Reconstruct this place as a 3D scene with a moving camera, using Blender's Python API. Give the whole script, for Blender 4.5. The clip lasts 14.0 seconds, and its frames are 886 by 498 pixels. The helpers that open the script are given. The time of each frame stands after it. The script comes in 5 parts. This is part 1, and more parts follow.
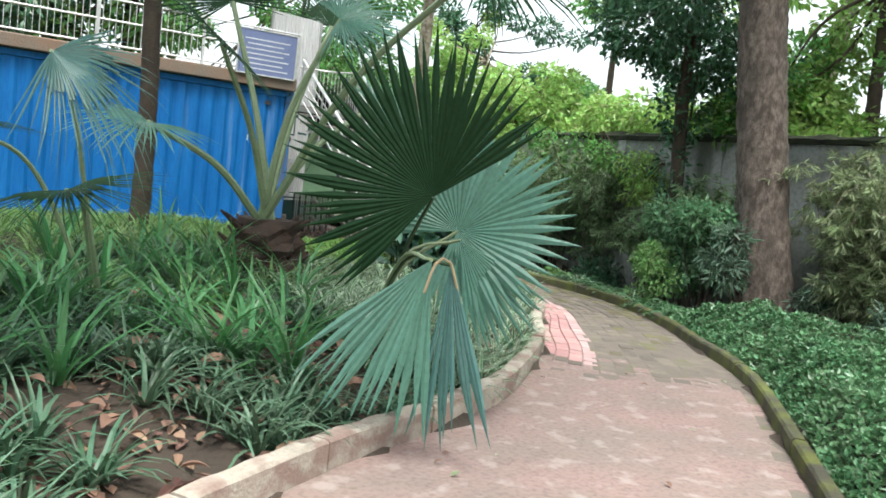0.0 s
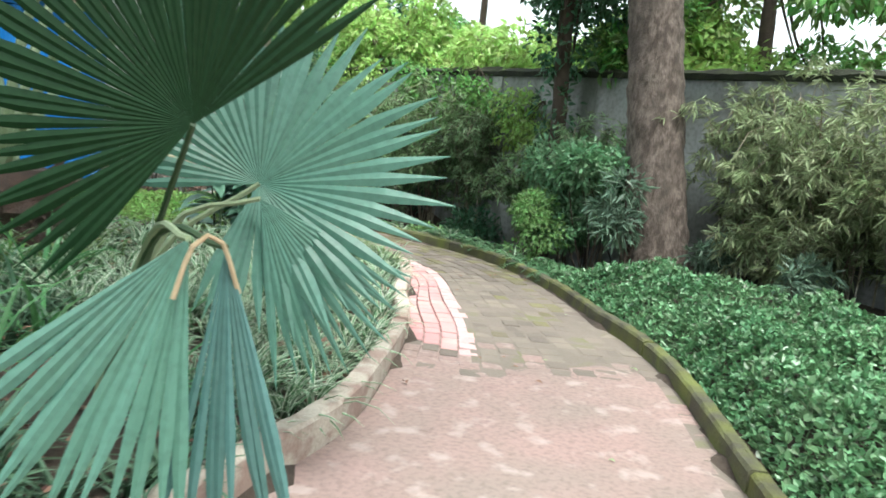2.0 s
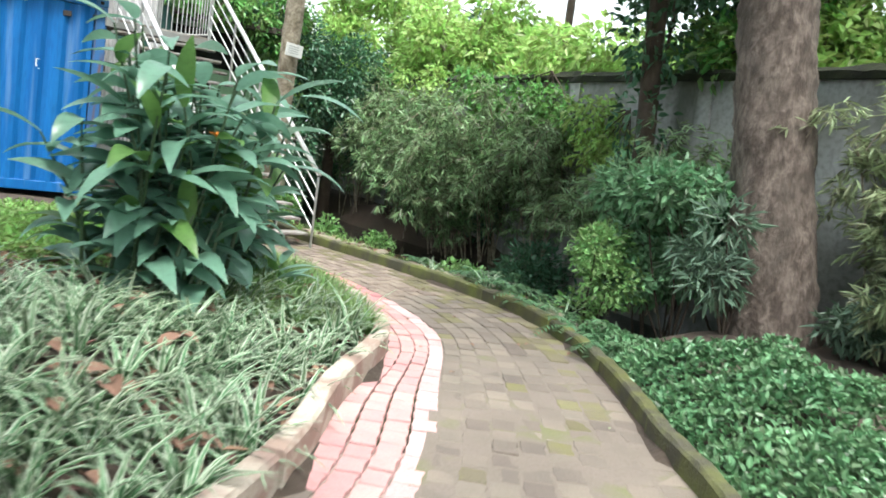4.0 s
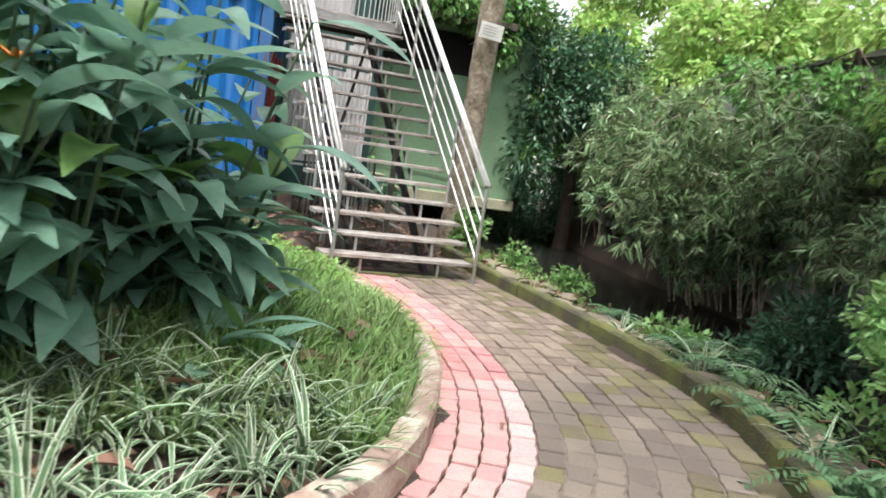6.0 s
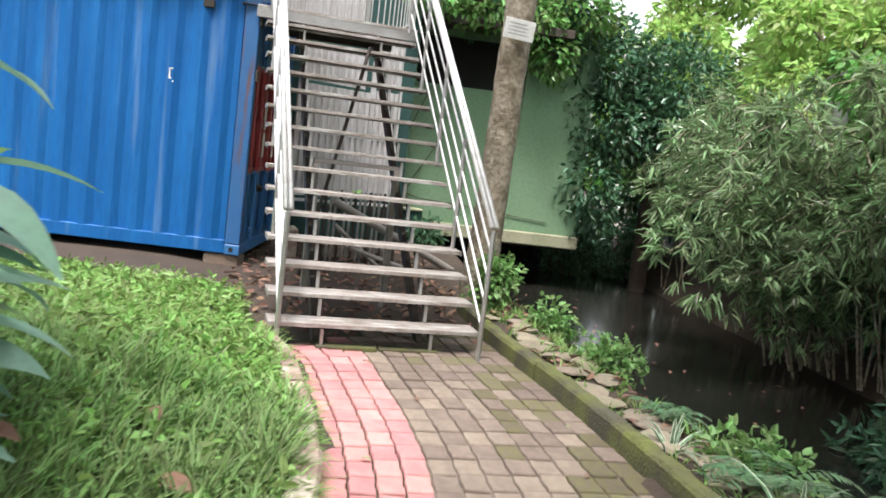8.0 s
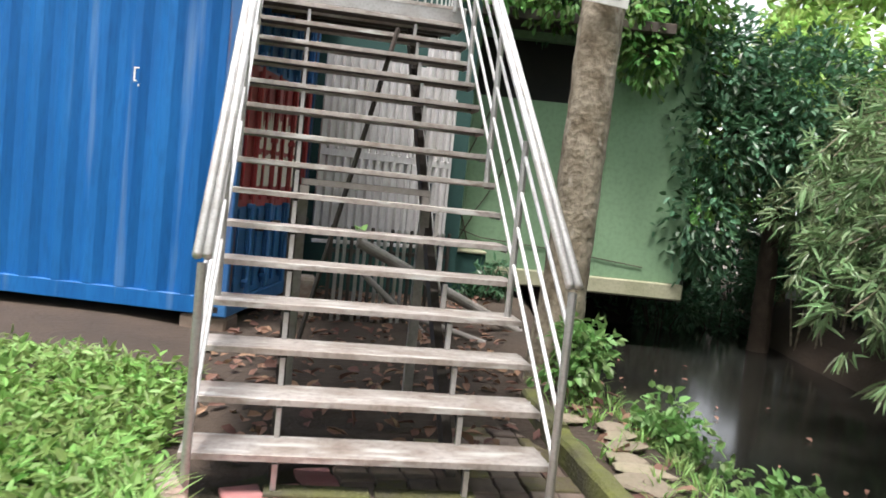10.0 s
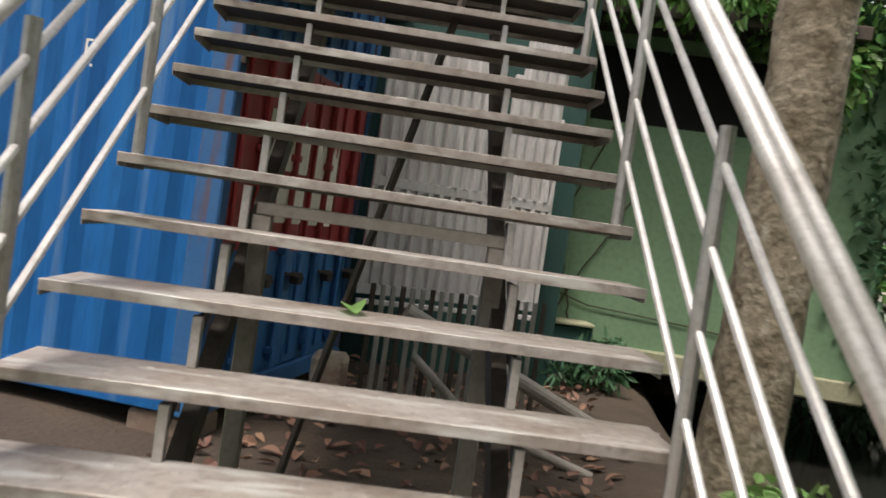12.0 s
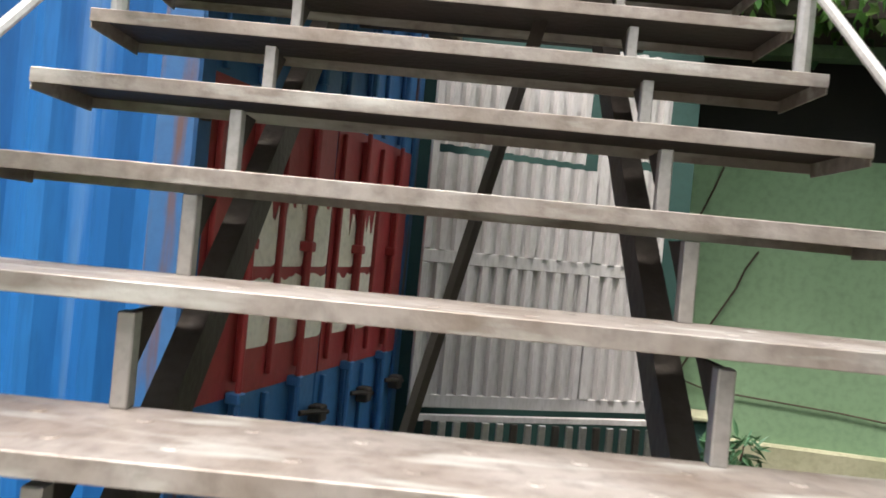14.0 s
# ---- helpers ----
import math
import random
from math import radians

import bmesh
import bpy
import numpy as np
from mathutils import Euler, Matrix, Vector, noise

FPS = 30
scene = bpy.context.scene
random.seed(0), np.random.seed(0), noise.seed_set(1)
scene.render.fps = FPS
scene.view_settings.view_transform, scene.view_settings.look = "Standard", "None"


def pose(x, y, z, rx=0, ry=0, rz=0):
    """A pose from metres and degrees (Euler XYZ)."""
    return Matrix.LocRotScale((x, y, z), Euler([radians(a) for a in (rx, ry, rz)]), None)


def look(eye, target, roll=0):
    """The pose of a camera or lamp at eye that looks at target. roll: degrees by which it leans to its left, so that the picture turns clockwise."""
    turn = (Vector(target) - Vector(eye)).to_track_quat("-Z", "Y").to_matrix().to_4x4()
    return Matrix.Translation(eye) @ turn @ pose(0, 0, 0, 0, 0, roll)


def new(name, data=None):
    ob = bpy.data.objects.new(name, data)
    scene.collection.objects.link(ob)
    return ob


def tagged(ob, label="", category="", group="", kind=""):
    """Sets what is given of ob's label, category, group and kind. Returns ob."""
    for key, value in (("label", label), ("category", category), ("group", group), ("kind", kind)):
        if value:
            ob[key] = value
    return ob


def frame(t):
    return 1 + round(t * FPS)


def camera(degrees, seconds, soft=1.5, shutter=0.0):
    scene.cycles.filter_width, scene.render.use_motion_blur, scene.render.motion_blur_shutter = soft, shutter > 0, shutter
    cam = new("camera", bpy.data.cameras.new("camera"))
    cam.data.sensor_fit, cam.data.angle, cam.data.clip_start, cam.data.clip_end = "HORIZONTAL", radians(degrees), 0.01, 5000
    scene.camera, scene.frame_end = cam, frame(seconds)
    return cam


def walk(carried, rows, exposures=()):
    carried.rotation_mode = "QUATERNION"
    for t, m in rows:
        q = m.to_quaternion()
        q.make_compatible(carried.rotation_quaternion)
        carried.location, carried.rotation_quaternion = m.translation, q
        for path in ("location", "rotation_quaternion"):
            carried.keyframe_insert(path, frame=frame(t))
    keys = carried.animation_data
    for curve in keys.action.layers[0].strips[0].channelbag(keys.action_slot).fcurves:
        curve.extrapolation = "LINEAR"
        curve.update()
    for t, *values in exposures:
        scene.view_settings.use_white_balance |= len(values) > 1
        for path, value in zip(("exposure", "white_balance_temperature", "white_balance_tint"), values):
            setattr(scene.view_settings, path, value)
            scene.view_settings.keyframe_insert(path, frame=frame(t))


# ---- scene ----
cam = camera(56.6, 14.0, soft=1.7, shutter=0.4)
PATH = [
    (0, (-9.96, -12.0, 1.755), (-8.572, -10.56, 1.575), 6.8),
    (0.5, (-9.887, -11.915, 1.753), (-8.509, -10.474, 1.59), 6.8),
    (1, (-9.447, -11.49, 1.724), (-7.972, -10.152, 1.537), 7.7),
    (1.5, (-8.794, -11.07, 1.689), (-7.234, -9.836, 1.481), 7.6),
    (2, (-8.239, -10.706, 1.672), (-6.654, -9.517, 1.402), 6.9),
    (2.5, (-7.617, -10.434, 1.638), (-6.041, -9.232, 1.373), 8.3),
    (3, (-6.931, -10.101, 1.618), (-5.402, -8.834, 1.381), 10.2),
    (3.2, (-6.668, -9.994, 1.626), (-5.16, -8.704, 1.382), 10.2),
    (5.5, (-2.587, -8.13, 1.462), (-1.565, -6.42, 1.286), 7.4),
    (6, (-2.185, -7.631, 1.423), (-1.37, -5.824, 1.161), 8.6),
    (6.5, (-1.708, -7.292, 1.486), (-0.945, -5.466, 1.202), 7.2),
    (7, (-1.356, -6.774, 1.437), (-0.625, -4.924, 1.232), 8.2),
    (7.5, (-0.876, -6.311, 1.461), (-0.297, -4.407, 1.265), 7.8),
    (8, (-0.574, -5.902, 1.496), (0.011, -4.002, 1.275), 6.9),
    (8.5, (-0.263, -5.258, 1.466), (0.234, -3.331, 1.271), 6.5),
    (9, (-0.06, -4.636, 1.411), (0.383, -2.693, 1.245), 5.6),
    (11.5, (0.815, -1.628, 1.36), (1.034, 0.357, 1.260), 8.5),
    (12, (0.862, -1.002, 1.356), (0.992, 0.993, 1.302), 8.3),
    (12.5, (0.93, -0.456, 1.345), (1.010, 1.542, 1.313), 7.8),
    (13, (0.937, 0.053, 1.453), (0.919, 2.053, 1.437), 9.2),
    (13.5, (0.852, 0.413, 1.632), (0.846, 2.413, 1.624), 7.2),
    (14, (0.848, 0.681, 1.709), (0.820, 2.681, 1.703), 5.4),
]
walk(cam, [(t, look(e, g, r)) for t, e, g, r in PATH],
     exposures=[(0, 0.95, 6250, 3), (1.0, 1.0, 6250, 3), (2.0, 1.3, 6200, 2), (3, 1.45, 6150, 1), (5.5, 1.2, 6500, 12), (9, 1.15, 6500, 12), (11.4, 0.73, 6900, 13), (12.0, 0.5, 7050, 13), (12.5, 0.52, 7000, 13), (13.0, 0.86, 6900, 13), (14, 1.22, 6900, 13)])

# ---- world and light ----
world = bpy.data.worlds.new("world")
scene.world = world
world.use_nodes = True
wn = world.node_tree
sky = wn.nodes.new("ShaderNodeTexSky")
sky.sky_type = "NISHITA"
sky.sun_disc = False
sky.sun_elevation, sky.sun_rotation = radians(69), radians(211)
sky.air_density, sky.dust_density, sky.ozone_density = 1.0, 9.0, 0.6
haze = wn.nodes.new("ShaderNodeMix")
haze.data_type = "RGBA"
haze.inputs["Factor"].default_value = 0.6
haze.inputs["B"].default_value = (7.6, 7.9, 8.2, 1)
wn.links.new(sky.outputs["Color"], haze.inputs["A"])
wn.links.new(haze.outputs["Result"], wn.nodes["Background"].inputs["Color"])
wn.nodes["Background"].inputs["Strength"].default_value = 0.15
sun = new("sun", bpy.data.lights.new("sun", "SUN"))
sun.data.energy, sun.data.angle, sun.data.color = 3.0, radians(14), (1.0, 0.97, 0.93)
sun.matrix_world = look((-3.0, -5.0, 15.0), (0, 0, 0))


# ---- materials ----
def material(name, base, rough=0.7, metal=0.0, vary=None, scale=4.0, fine=40.0, bump=0.2, translucent=0.0, amount=0.5, island=0.0,
             gloss=0.5, stretch=(1, 1, 1), obj_random=0.0, coat=0.0, hard=0.14, streak=None):
    """Base colour broken up at two scales by a second colour, with fine relief."""
    m = bpy.data.materials.new(name)
    m.use_nodes = True
    t = m.node_tree
    n, l = t.nodes, t.links
    b = n["Principled BSDF"]
    vary = vary or tuple(c * 0.6 for c in base)
    co = n.new("ShaderNodeTexCoord")
    mp = n.new("ShaderNodeMapping")
    mp.inputs["Scale"].default_value = stretch
    l.new(co.outputs["Object"], mp.inputs["Vector"])
    if obj_random:
        shift = n.new("ShaderNodeMath")
        shift.operation = "MULTIPLY"
        shift.inputs[1].default_value = 61.0
        l.new(n.new("ShaderNodeObjectInfo").outputs["Random"], shift.inputs[0])
        l.new(shift.outputs["Value"], mp.inputs["Location"])
    big, small = n.new("ShaderNodeTexNoise"), n.new("ShaderNodeTexNoise")
    for tex, s, d in ((big, scale, 4), (small, fine, 6)):
        l.new(mp.outputs["Vector"], tex.inputs["Vector"])
        tex.inputs["Scale"].default_value, tex.inputs["Detail"].default_value = s, d
    mix1, mix2 = n.new("ShaderNodeMix"), n.new("ShaderNodeMix")
    mix1.data_type = mix2.data_type = "RGBA"
    ramp = n.new("ShaderNodeMapRange")
    ramp.inputs["From Min"].default_value, ramp.inputs["From Max"].default_value = 0.52 - hard, 0.52 + hard
    ramp.inputs["To Max"].default_value = amount
    l.new(big.outputs["Fac"], ramp.inputs["Value"])
    l.new(ramp.outputs["Result"], mix1.inputs["Factor"])
    mix1.inputs["A"].default_value, mix1.inputs["B"].default_value = (*base, 1), (*vary, 1)
    ramp2 = n.new("ShaderNodeMapRange")
    ramp2.inputs["From Min"].default_value, ramp2.inputs["From Max"].default_value = 0.45, 0.75
    ramp2.inputs["To Max"].default_value = amount * 0.6
    l.new(small.outputs["Fac"], ramp2.inputs["Value"])
    l.new(ramp2.outputs["Result"], mix2.inputs["Factor"])
    l.new(mix1.outputs["Result"], mix2.inputs["A"])
    mix2.inputs["B"].default_value = (*(c * 0.45 for c in vary), 1)
    colour = mix2.outputs["Result"]
    if streak:
        tone, mapping, cut, most = streak
        mp3, tex3, rmp, mix3 = n.new("ShaderNodeMapping"), n.new("ShaderNodeTexNoise"), n.new("ShaderNodeMapRange"), n.new("ShaderNodeMix")
        mp3.inputs["Scale"].default_value = mapping
        l.new(co.outputs["Object"], mp3.inputs["Vector"])
        l.new(mp3.outputs["Vector"], tex3.inputs["Vector"])
        tex3.inputs["Scale"].default_value, tex3.inputs["Detail"].default_value = 1.0, 7
        rmp.inputs["From Min"].default_value, rmp.inputs["From Max"].default_value, rmp.inputs["To Max"].default_value = cut, cut + 0.13, most
        l.new(tex3.outputs["Fac"], rmp.inputs["Value"])
        mix3.data_type = "RGBA"
        mix3.inputs["B"].default_value = (*tone, 1)
        l.new(colour, mix3.inputs["A"])
        l.new(rmp.outputs["Result"], mix3.inputs["Factor"])
        colour = mix3.outputs["Result"]
    if island or obj_random:
        hsv = n.new("ShaderNodeHueSaturation")
        src = n.new("ShaderNodeNewGeometry").outputs["Random Per Island"] if island else n.new("ShaderNodeObjectInfo").outputs["Random"]
        k = island or obj_random
        mr, mh = n.new("ShaderNodeMapRange"), n.new("ShaderNodeMapRange")
        mr.inputs["To Min"].default_value, mr.inputs["To Max"].default_value = 1 - k, 1 + k
        mh.inputs["To Min"].default_value, mh.inputs["To Max"].default_value = 0.5 - 0.05 * k, 0.5 + 0.05 * k
        l.new(src, mr.inputs["Value"])
        l.new(src, mh.inputs["Value"])
        l.new(mr.outputs["Result"], hsv.inputs["Value"])
        l.new(mh.outputs["Result"], hsv.inputs["Hue"])
        l.new(colour, hsv.inputs["Color"])
        colour = hsv.outputs["Color"]
    l.new(colour, b.inputs["Base Color"])
    b.inputs["Roughness"].default_value, b.inputs["Metallic"].default_value = rough, metal
    b.inputs["Specular IOR Level"].default_value = gloss
    b.inputs["Coat Weight"].default_value = coat
    bp = n.new("ShaderNodeBump")
    bp.inputs["Strength"].default_value, bp.inputs["Distance"].default_value = bump, 0.02
    l.new(small.outputs["Fac"], bp.inputs["Height"])
    l.new(bp.outputs["Normal"], b.inputs["Normal"])
    if translucent:
        tr, mx = n.new("ShaderNodeBsdfTranslucent"), n.new("ShaderNodeMixShader")
        l.new(colour, tr.inputs["Color"])
        mx.inputs["Fac"].default_value = translucent
        l.new(b.outputs["BSDF"], mx.inputs[1])
        l.new(tr.outputs["BSDF"], mx.inputs[2])
        l.new(mx.outputs["Shader"], n["Material Output"].inputs["Surface"])
    return m


def leaf_mat(name, base, vary=None, rough=0.45, translucent=0.3, island=0.45, gloss=0.5):
    base, vary = ((c[0] * 0.93, c[1], c[2] * 1.3) for c in (base, vary))
    return material(name, base, rough, vary=vary, scale=1.3, fine=30, bump=0.1, translucent=translucent, island=island, gloss=gloss, amount=0.6)


# soil tone taken darker to hold the shade beneath the plants
SOIL = material("dark soil with understory shade", (0.045, 0.033, 0.025), 0.95, vary=(0.085, 0.06, 0.043), scale=1.6, fine=22, bump=0.9)
LITTER = leaf_mat("dry leaf litter", (0.22, 0.11, 0.06), (0.3, 0.17, 0.1), 0.8, 0.1)
JOINT = material("mossy sandy joints", (0.04, 0.033, 0.022), 0.95, vary=(0.07, 0.08, 0.022), scale=3, fine=60, bump=0.6)
PAVER = material("weathered grey-brown paver", (0.2, 0.155, 0.125), 0.82, vary=(0.31, 0.25, 0.2), scale=2.2, fine=55, bump=0.45, obj_random=0.22)
PAVER_S = material("weathered grey-brown pavers", (0.165, 0.138, 0.115), 0.85, vary=(0.24, 0.195, 0.16), scale=2.2, fine=55, bump=0.45, island=0.22)
MUDDY = material("dried red mud on pavers", (0.31, 0.21, 0.19), 0.88, vary=(0.24, 0.19, 0.165), scale=1.3, fine=26, bump=0.35, island=0.07, amount=0.85, streak=((0.43, 0.35, 0.32), (5, 5, 5), 0.55, 0.6))
SILT = material("grey-brown silt with moss", (0.2, 0.165, 0.14), 0.92, vary=(0.165, 0.14, 0.11), scale=2.5, fine=45, bump=0.4, streak=((0.13, 0.16, 0.03), (2.2, 2.2, 2.2), 0.56, 0.5))
RED = material("worn red painted paver", (0.47, 0.2, 0.2), 0.86, vary=(0.54, 0.33, 0.31), scale=1.4, fine=30, bump=0.4, obj_random=0.14)
RED_P = material("faded pink pavers", (0.56, 0.4, 0.39), 0.88, vary=(0.55, 0.31, 0.3), scale=3, fine=50, bump=0.4, island=0.12)
RED_S = material("worn red painted pavers", (0.5, 0.27, 0.265), 0.88, vary=(0.52, 0.36, 0.34), scale=4, fine=60, bump=0.4, island=0.12)
MOSSY = material("mossy paver", (0.17, 0.145, 0.1), 0.95, vary=(0.19, 0.19, 0.05), scale=3.5, fine=70, bump=0.6, obj_random=0.2)
MOSSY_S = material("mossy pavers", (0.17, 0.145, 0.1), 0.95, vary=(0.19, 0.19, 0.05), scale=3.5, fine=70, bump=0.6, island=0.2)
KERB_W = material("whitewashed concrete", (0.5, 0.45, 0.38), 0.88, vary=(0.3, 0.23, 0.18), scale=3, fine=45, bump=0.5, obj_random=0.1, streak=((0.27, 0.18, 0.15), (4, 4, 7), 0.44, 0.85))
KERB_M = material("mossy concrete", (0.07, 0.065, 0.046), 0.95, vary=(0.19, 0.22, 0.03), scale=3.2, fine=50, bump=0.7, obj_random=0.15)
STONE = material("flat grey stone", (0.26, 0.215, 0.165), 0.85, vary=(0.2, 0.2, 0.12), scale=5, fine=40, bump=0.5, obj_random=0.2)
WATER = material("dark still water", (0.012, 0.013, 0.012), 0.13, vary=(0.02, 0.018, 0.014), scale=0.7, fine=9, bump=0.04)
STEEL = material("galvanised steel", (0.5, 0.5, 0.5), 0.42, 0.75, vary=(0.34, 0.31, 0.28), scale=6, fine=60, bump=0.08)
RAIL = material("silver painted tube", (0.68, 0.68, 0.68), 0.42, 0.5, vary=(0.4, 0.38, 0.36), scale=7, fine=70, bump=0.05)
# brown tone is wear; pale streaks put the sky's reflection into the colour
TREAD = material("worn grey steel tread plate with sky sheen streaks", (0.45, 0.42, 0.4), 0.5, 0.3, vary=(0.25, 0.2, 0.165), scale=5, fine=30, bump=0.2, amount=0.75, hard=0.16, streak=((0.64, 0.66, 0.64), (4, 18, 18), 0.54, 0.75))
DARKSTEEL = material("grimy dark steel and shaded undersides", (0.05, 0.044, 0.04), 0.7, 0.3, vary=(0.085, 0.062, 0.048), scale=5, fine=40, bump=0.2)
GRIME = material("grimy grey steel", (0.12, 0.105, 0.095), 0.6, 0.4, vary=(0.07, 0.055, 0.045), scale=5, fine=40, bump=0.2)
BLUE = material("faded blue container paint", (0.006, 0.1, 0.325), 0.5, vary=(0.012, 0.14, 0.41), gloss=0.25, scale=1.6, fine=16, bump=0.06, stretch=(2.5, 2.5, 0.35), amount=0.75, streak=((0.22, 0.34, 0.48), (5.0, 5.0, 0.3), 0.6, 0.4))
BLUE_R = material("rust-streaked blue paint", (0.02, 0.11, 0.3), 0.55, vary=(0.04, 0.14, 0.33), scale=3, fine=25, bump=0.1, streak=((0.13, 0.06, 0.035), (11, 11, 1.1), 0.5, 0.85))
BLUE_D = material("chipped blue door paint", (0.03, 0.145, 0.36), 0.5, vary=(0.05, 0.18, 0.4), scale=3, fine=25, bump=0.1)
DOORRED = material("dark red paint", (0.33, 0.035, 0.04), 0.45, vary=(0.38, 0.07, 0.065), scale=5, fine=30, bump=0.1)
DOORWHITE = material("peeling cream paint", (0.83, 0.79, 0.7), 0.6, vary=(0.68, 0.62, 0.52), scale=5, fine=30, bump=0.12)
RUST = material("rusty concrete edge", (0.17, 0.14, 0.115), 0.9, vary=(0.24, 0.12, 0.07), scale=2.2, fine=25, bump=0.5)
ZINC = material("corrugated zinc sheet", (0.6, 0.59, 0.6), 0.5, 0.1, vary=(0.4, 0.385, 0.375), scale=2.4, fine=30, bump=0.08, stretch=(3, 3, 0.5))
GREEN = material("pale green wall paint", (0.2, 0.33, 0.2), 0.8, vary=(0.14, 0.25, 0.14), scale=0.9, fine=18, bump=0.12)
GREEN_D = material("dark green paint", (0.012, 0.055, 0.05), 0.7, vary=(0.02, 0.07, 0.06), scale=3, fine=20, bump=0.1)
CREAM = material("stained cream ledge", (0.33, 0.33, 0.23), 0.85, vary=(0.2, 0.22, 0.13), scale=2.5, fine=24, bump=0.2)
# near-black that holds the shade of recesses and of spaces behind or below
DARK = material("near-black of shaded recesses", (0.012, 0.012, 0.012), 0.9, vary=(0.02, 0.018, 0.016), bump=0.1)
WALL = material("weathered grey plaster wall", (0.36, 0.37, 0.37), 0.9, vary=(0.15, 0.155, 0.125), scale=0.7, fine=14, bump=0.3, amount=0.8, streak=((0.09, 0.1, 0.075), (1.3, 1.3, 0.4), 0.5, 0.75))
COPING = material("black mossy coping", (0.014, 0.016, 0.01), 0.95, vary=(0.03, 0.04, 0.012), scale=4, fine=30, bump=0.7)
BARK = material("scaly brown bark", (0.16, 0.128, 0.108), 0.95, vary=(0.07, 0.052, 0.043), scale=9, fine=26, bump=1.0, stretch=(1.3, 1.3, 0.6), amount=1.0, hard=0.1, streak=((0.06, 0.048, 0.04), (2.5, 2.5, 1.3), 0.53, 0.7))
BARK_G = material("grey-brown blotched bark", (0.32, 0.28, 0.215), 0.92, vary=(0.15, 0.12, 0.08), scale=6, fine=24, bump=0.9, amount=1.0, streak=((0.5, 0.46, 0.4), (7, 7, 4), 0.6, 0.85))
FARBARK = material("pale grey bark", (0.42, 0.38, 0.34), 0.92, vary=(0.27, 0.24, 0.2), scale=5, fine=24, bump=0.7)
BARK_D = material("dark bark", (0.055, 0.04, 0.03), 0.92, vary=(0.1, 0.075, 0.055), scale=6, fine=35, bump=0.8)
FIBRE = material("brown palm fibre", (0.045, 0.03, 0.023), 0.95, vary=(0.1, 0.055, 0.04), scale=9, fine=70, bump=1.0)
PETIOLE_D = material("dark green petiole", (0.035, 0.07, 0.03), 0.5, vary=(0.06, 0.1, 0.04), scale=5, fine=40, bump=0.1)
PETIOLE = material("pale green petiole", (0.27, 0.33, 0.2), 0.55, vary=(0.2, 0.27, 0.14), scale=5, fine=40, bump=0.1)
FAN = leaf_mat("grey-green fan leaf", (0.135, 0.27, 0.155), (0.1, 0.22, 0.13), 0.36, 0.3, 0.14)
FAN_M = leaf_mat("blue-green fan leaf", (0.085, 0.175, 0.12), (0.055, 0.13, 0.09), 0.4, 0.2, 0.2)
# fan leaf colour darkened for leaves seen from their shaded side
FAN_SHADE = leaf_mat("fan leaf with shade in its green", (0.017, 0.05, 0.014), (0.013, 0.04, 0.011), 0.6, 0.08, 0.1, 0.2)
TAN = material("dry tan leaf base", (0.4, 0.32, 0.2), 0.8, vary=(0.3, 0.2, 0.11), scale=8, fine=50, bump=0.3)
BROAD = leaf_mat("deep green broad leaf", (0.165, 0.295, 0.16), (0.23, 0.37, 0.22), 0.3, 0.38, 0.45)
BROAD_L = leaf_mat("yellow-green young broad leaf", (0.14, 0.25, 0.05), (0.1, 0.2, 0.05), 0.4, 0.4, 0.2)
SPIDER = leaf_mat("green blade", (0.085, 0.17, 0.055), (0.13, 0.22, 0.08), 0.42, 0.3, 0.5)
SPIDER_W = leaf_mat("cream blade margin", (0.56, 0.6, 0.34), (0.66, 0.68, 0.44), 0.45, 0.3, 0.25)
GRASS = leaf_mat("bright grass blade", (0.2, 0.34, 0.06), (0.34, 0.43, 0.13), 0.5, 0.4, 0.5)
GRASS_D = leaf_mat("dull grass blade", (0.17, 0.28, 0.065), (0.27, 0.32, 0.11), 0.6, 0.35, 0.5)
BEDLEAF = leaf_mat("dark green bed blade", (0.075, 0.15, 0.06), (0.17, 0.24, 0.12), 0.42, 0.3, 0.6)
LILY = leaf_mat("fresh lily blade", (0.08, 0.22, 0.06), (0.12, 0.28, 0.07), 0.4, 0.35, 0.3)
BUSH = leaf_mat("bright green bush leaf", (0.14, 0.28, 0.1), (0.26, 0.38, 0.17), 0.42, 0.4, 0.5)
HEDGE = leaf_mat("small glossy hedge leaf", (0.1, 0.21, 0.07), (0.24, 0.37, 0.15), 0.35, 0.3, 0.5)
BANKLEAF = leaf_mat("fresh yellow-green leaf", (0.18, 0.32, 0.075), (0.27, 0.41, 0.12), 0.45, 0.35, 0.4)
GREYLEAF = leaf_mat("grey-green narrow leaf", (0.13, 0.2, 0.1), (0.22, 0.29, 0.17), 0.4, 0.35, 0.5)
FERN = leaf_mat("fern frond leaf", (0.1, 0.21, 0.07), (0.17, 0.25, 0.1), 0.5, 0.35, 0.4)
BAMBOO = leaf_mat("narrow bamboo leaf", (0.17, 0.25, 0.085), (0.33, 0.37, 0.17), 0.34, 0.42, 0.75)
BAMBOO_Y = leaf_mat("yellowish bamboo leaf", (0.27, 0.31, 0.12), (0.42, 0.43, 0.22), 0.5, 0.42, 0.55)
TREELEAF = leaf_mat("mid green tree leaf", (0.14, 0.28, 0.06), (0.22, 0.36, 0.08), 0.4, 0.5, 0.6)
TREELEAF_D = leaf_mat("dark glossy tree leaf", (0.06, 0.14, 0.055), (0.1, 0.2, 0.075), 0.35, 0.35, 0.6)
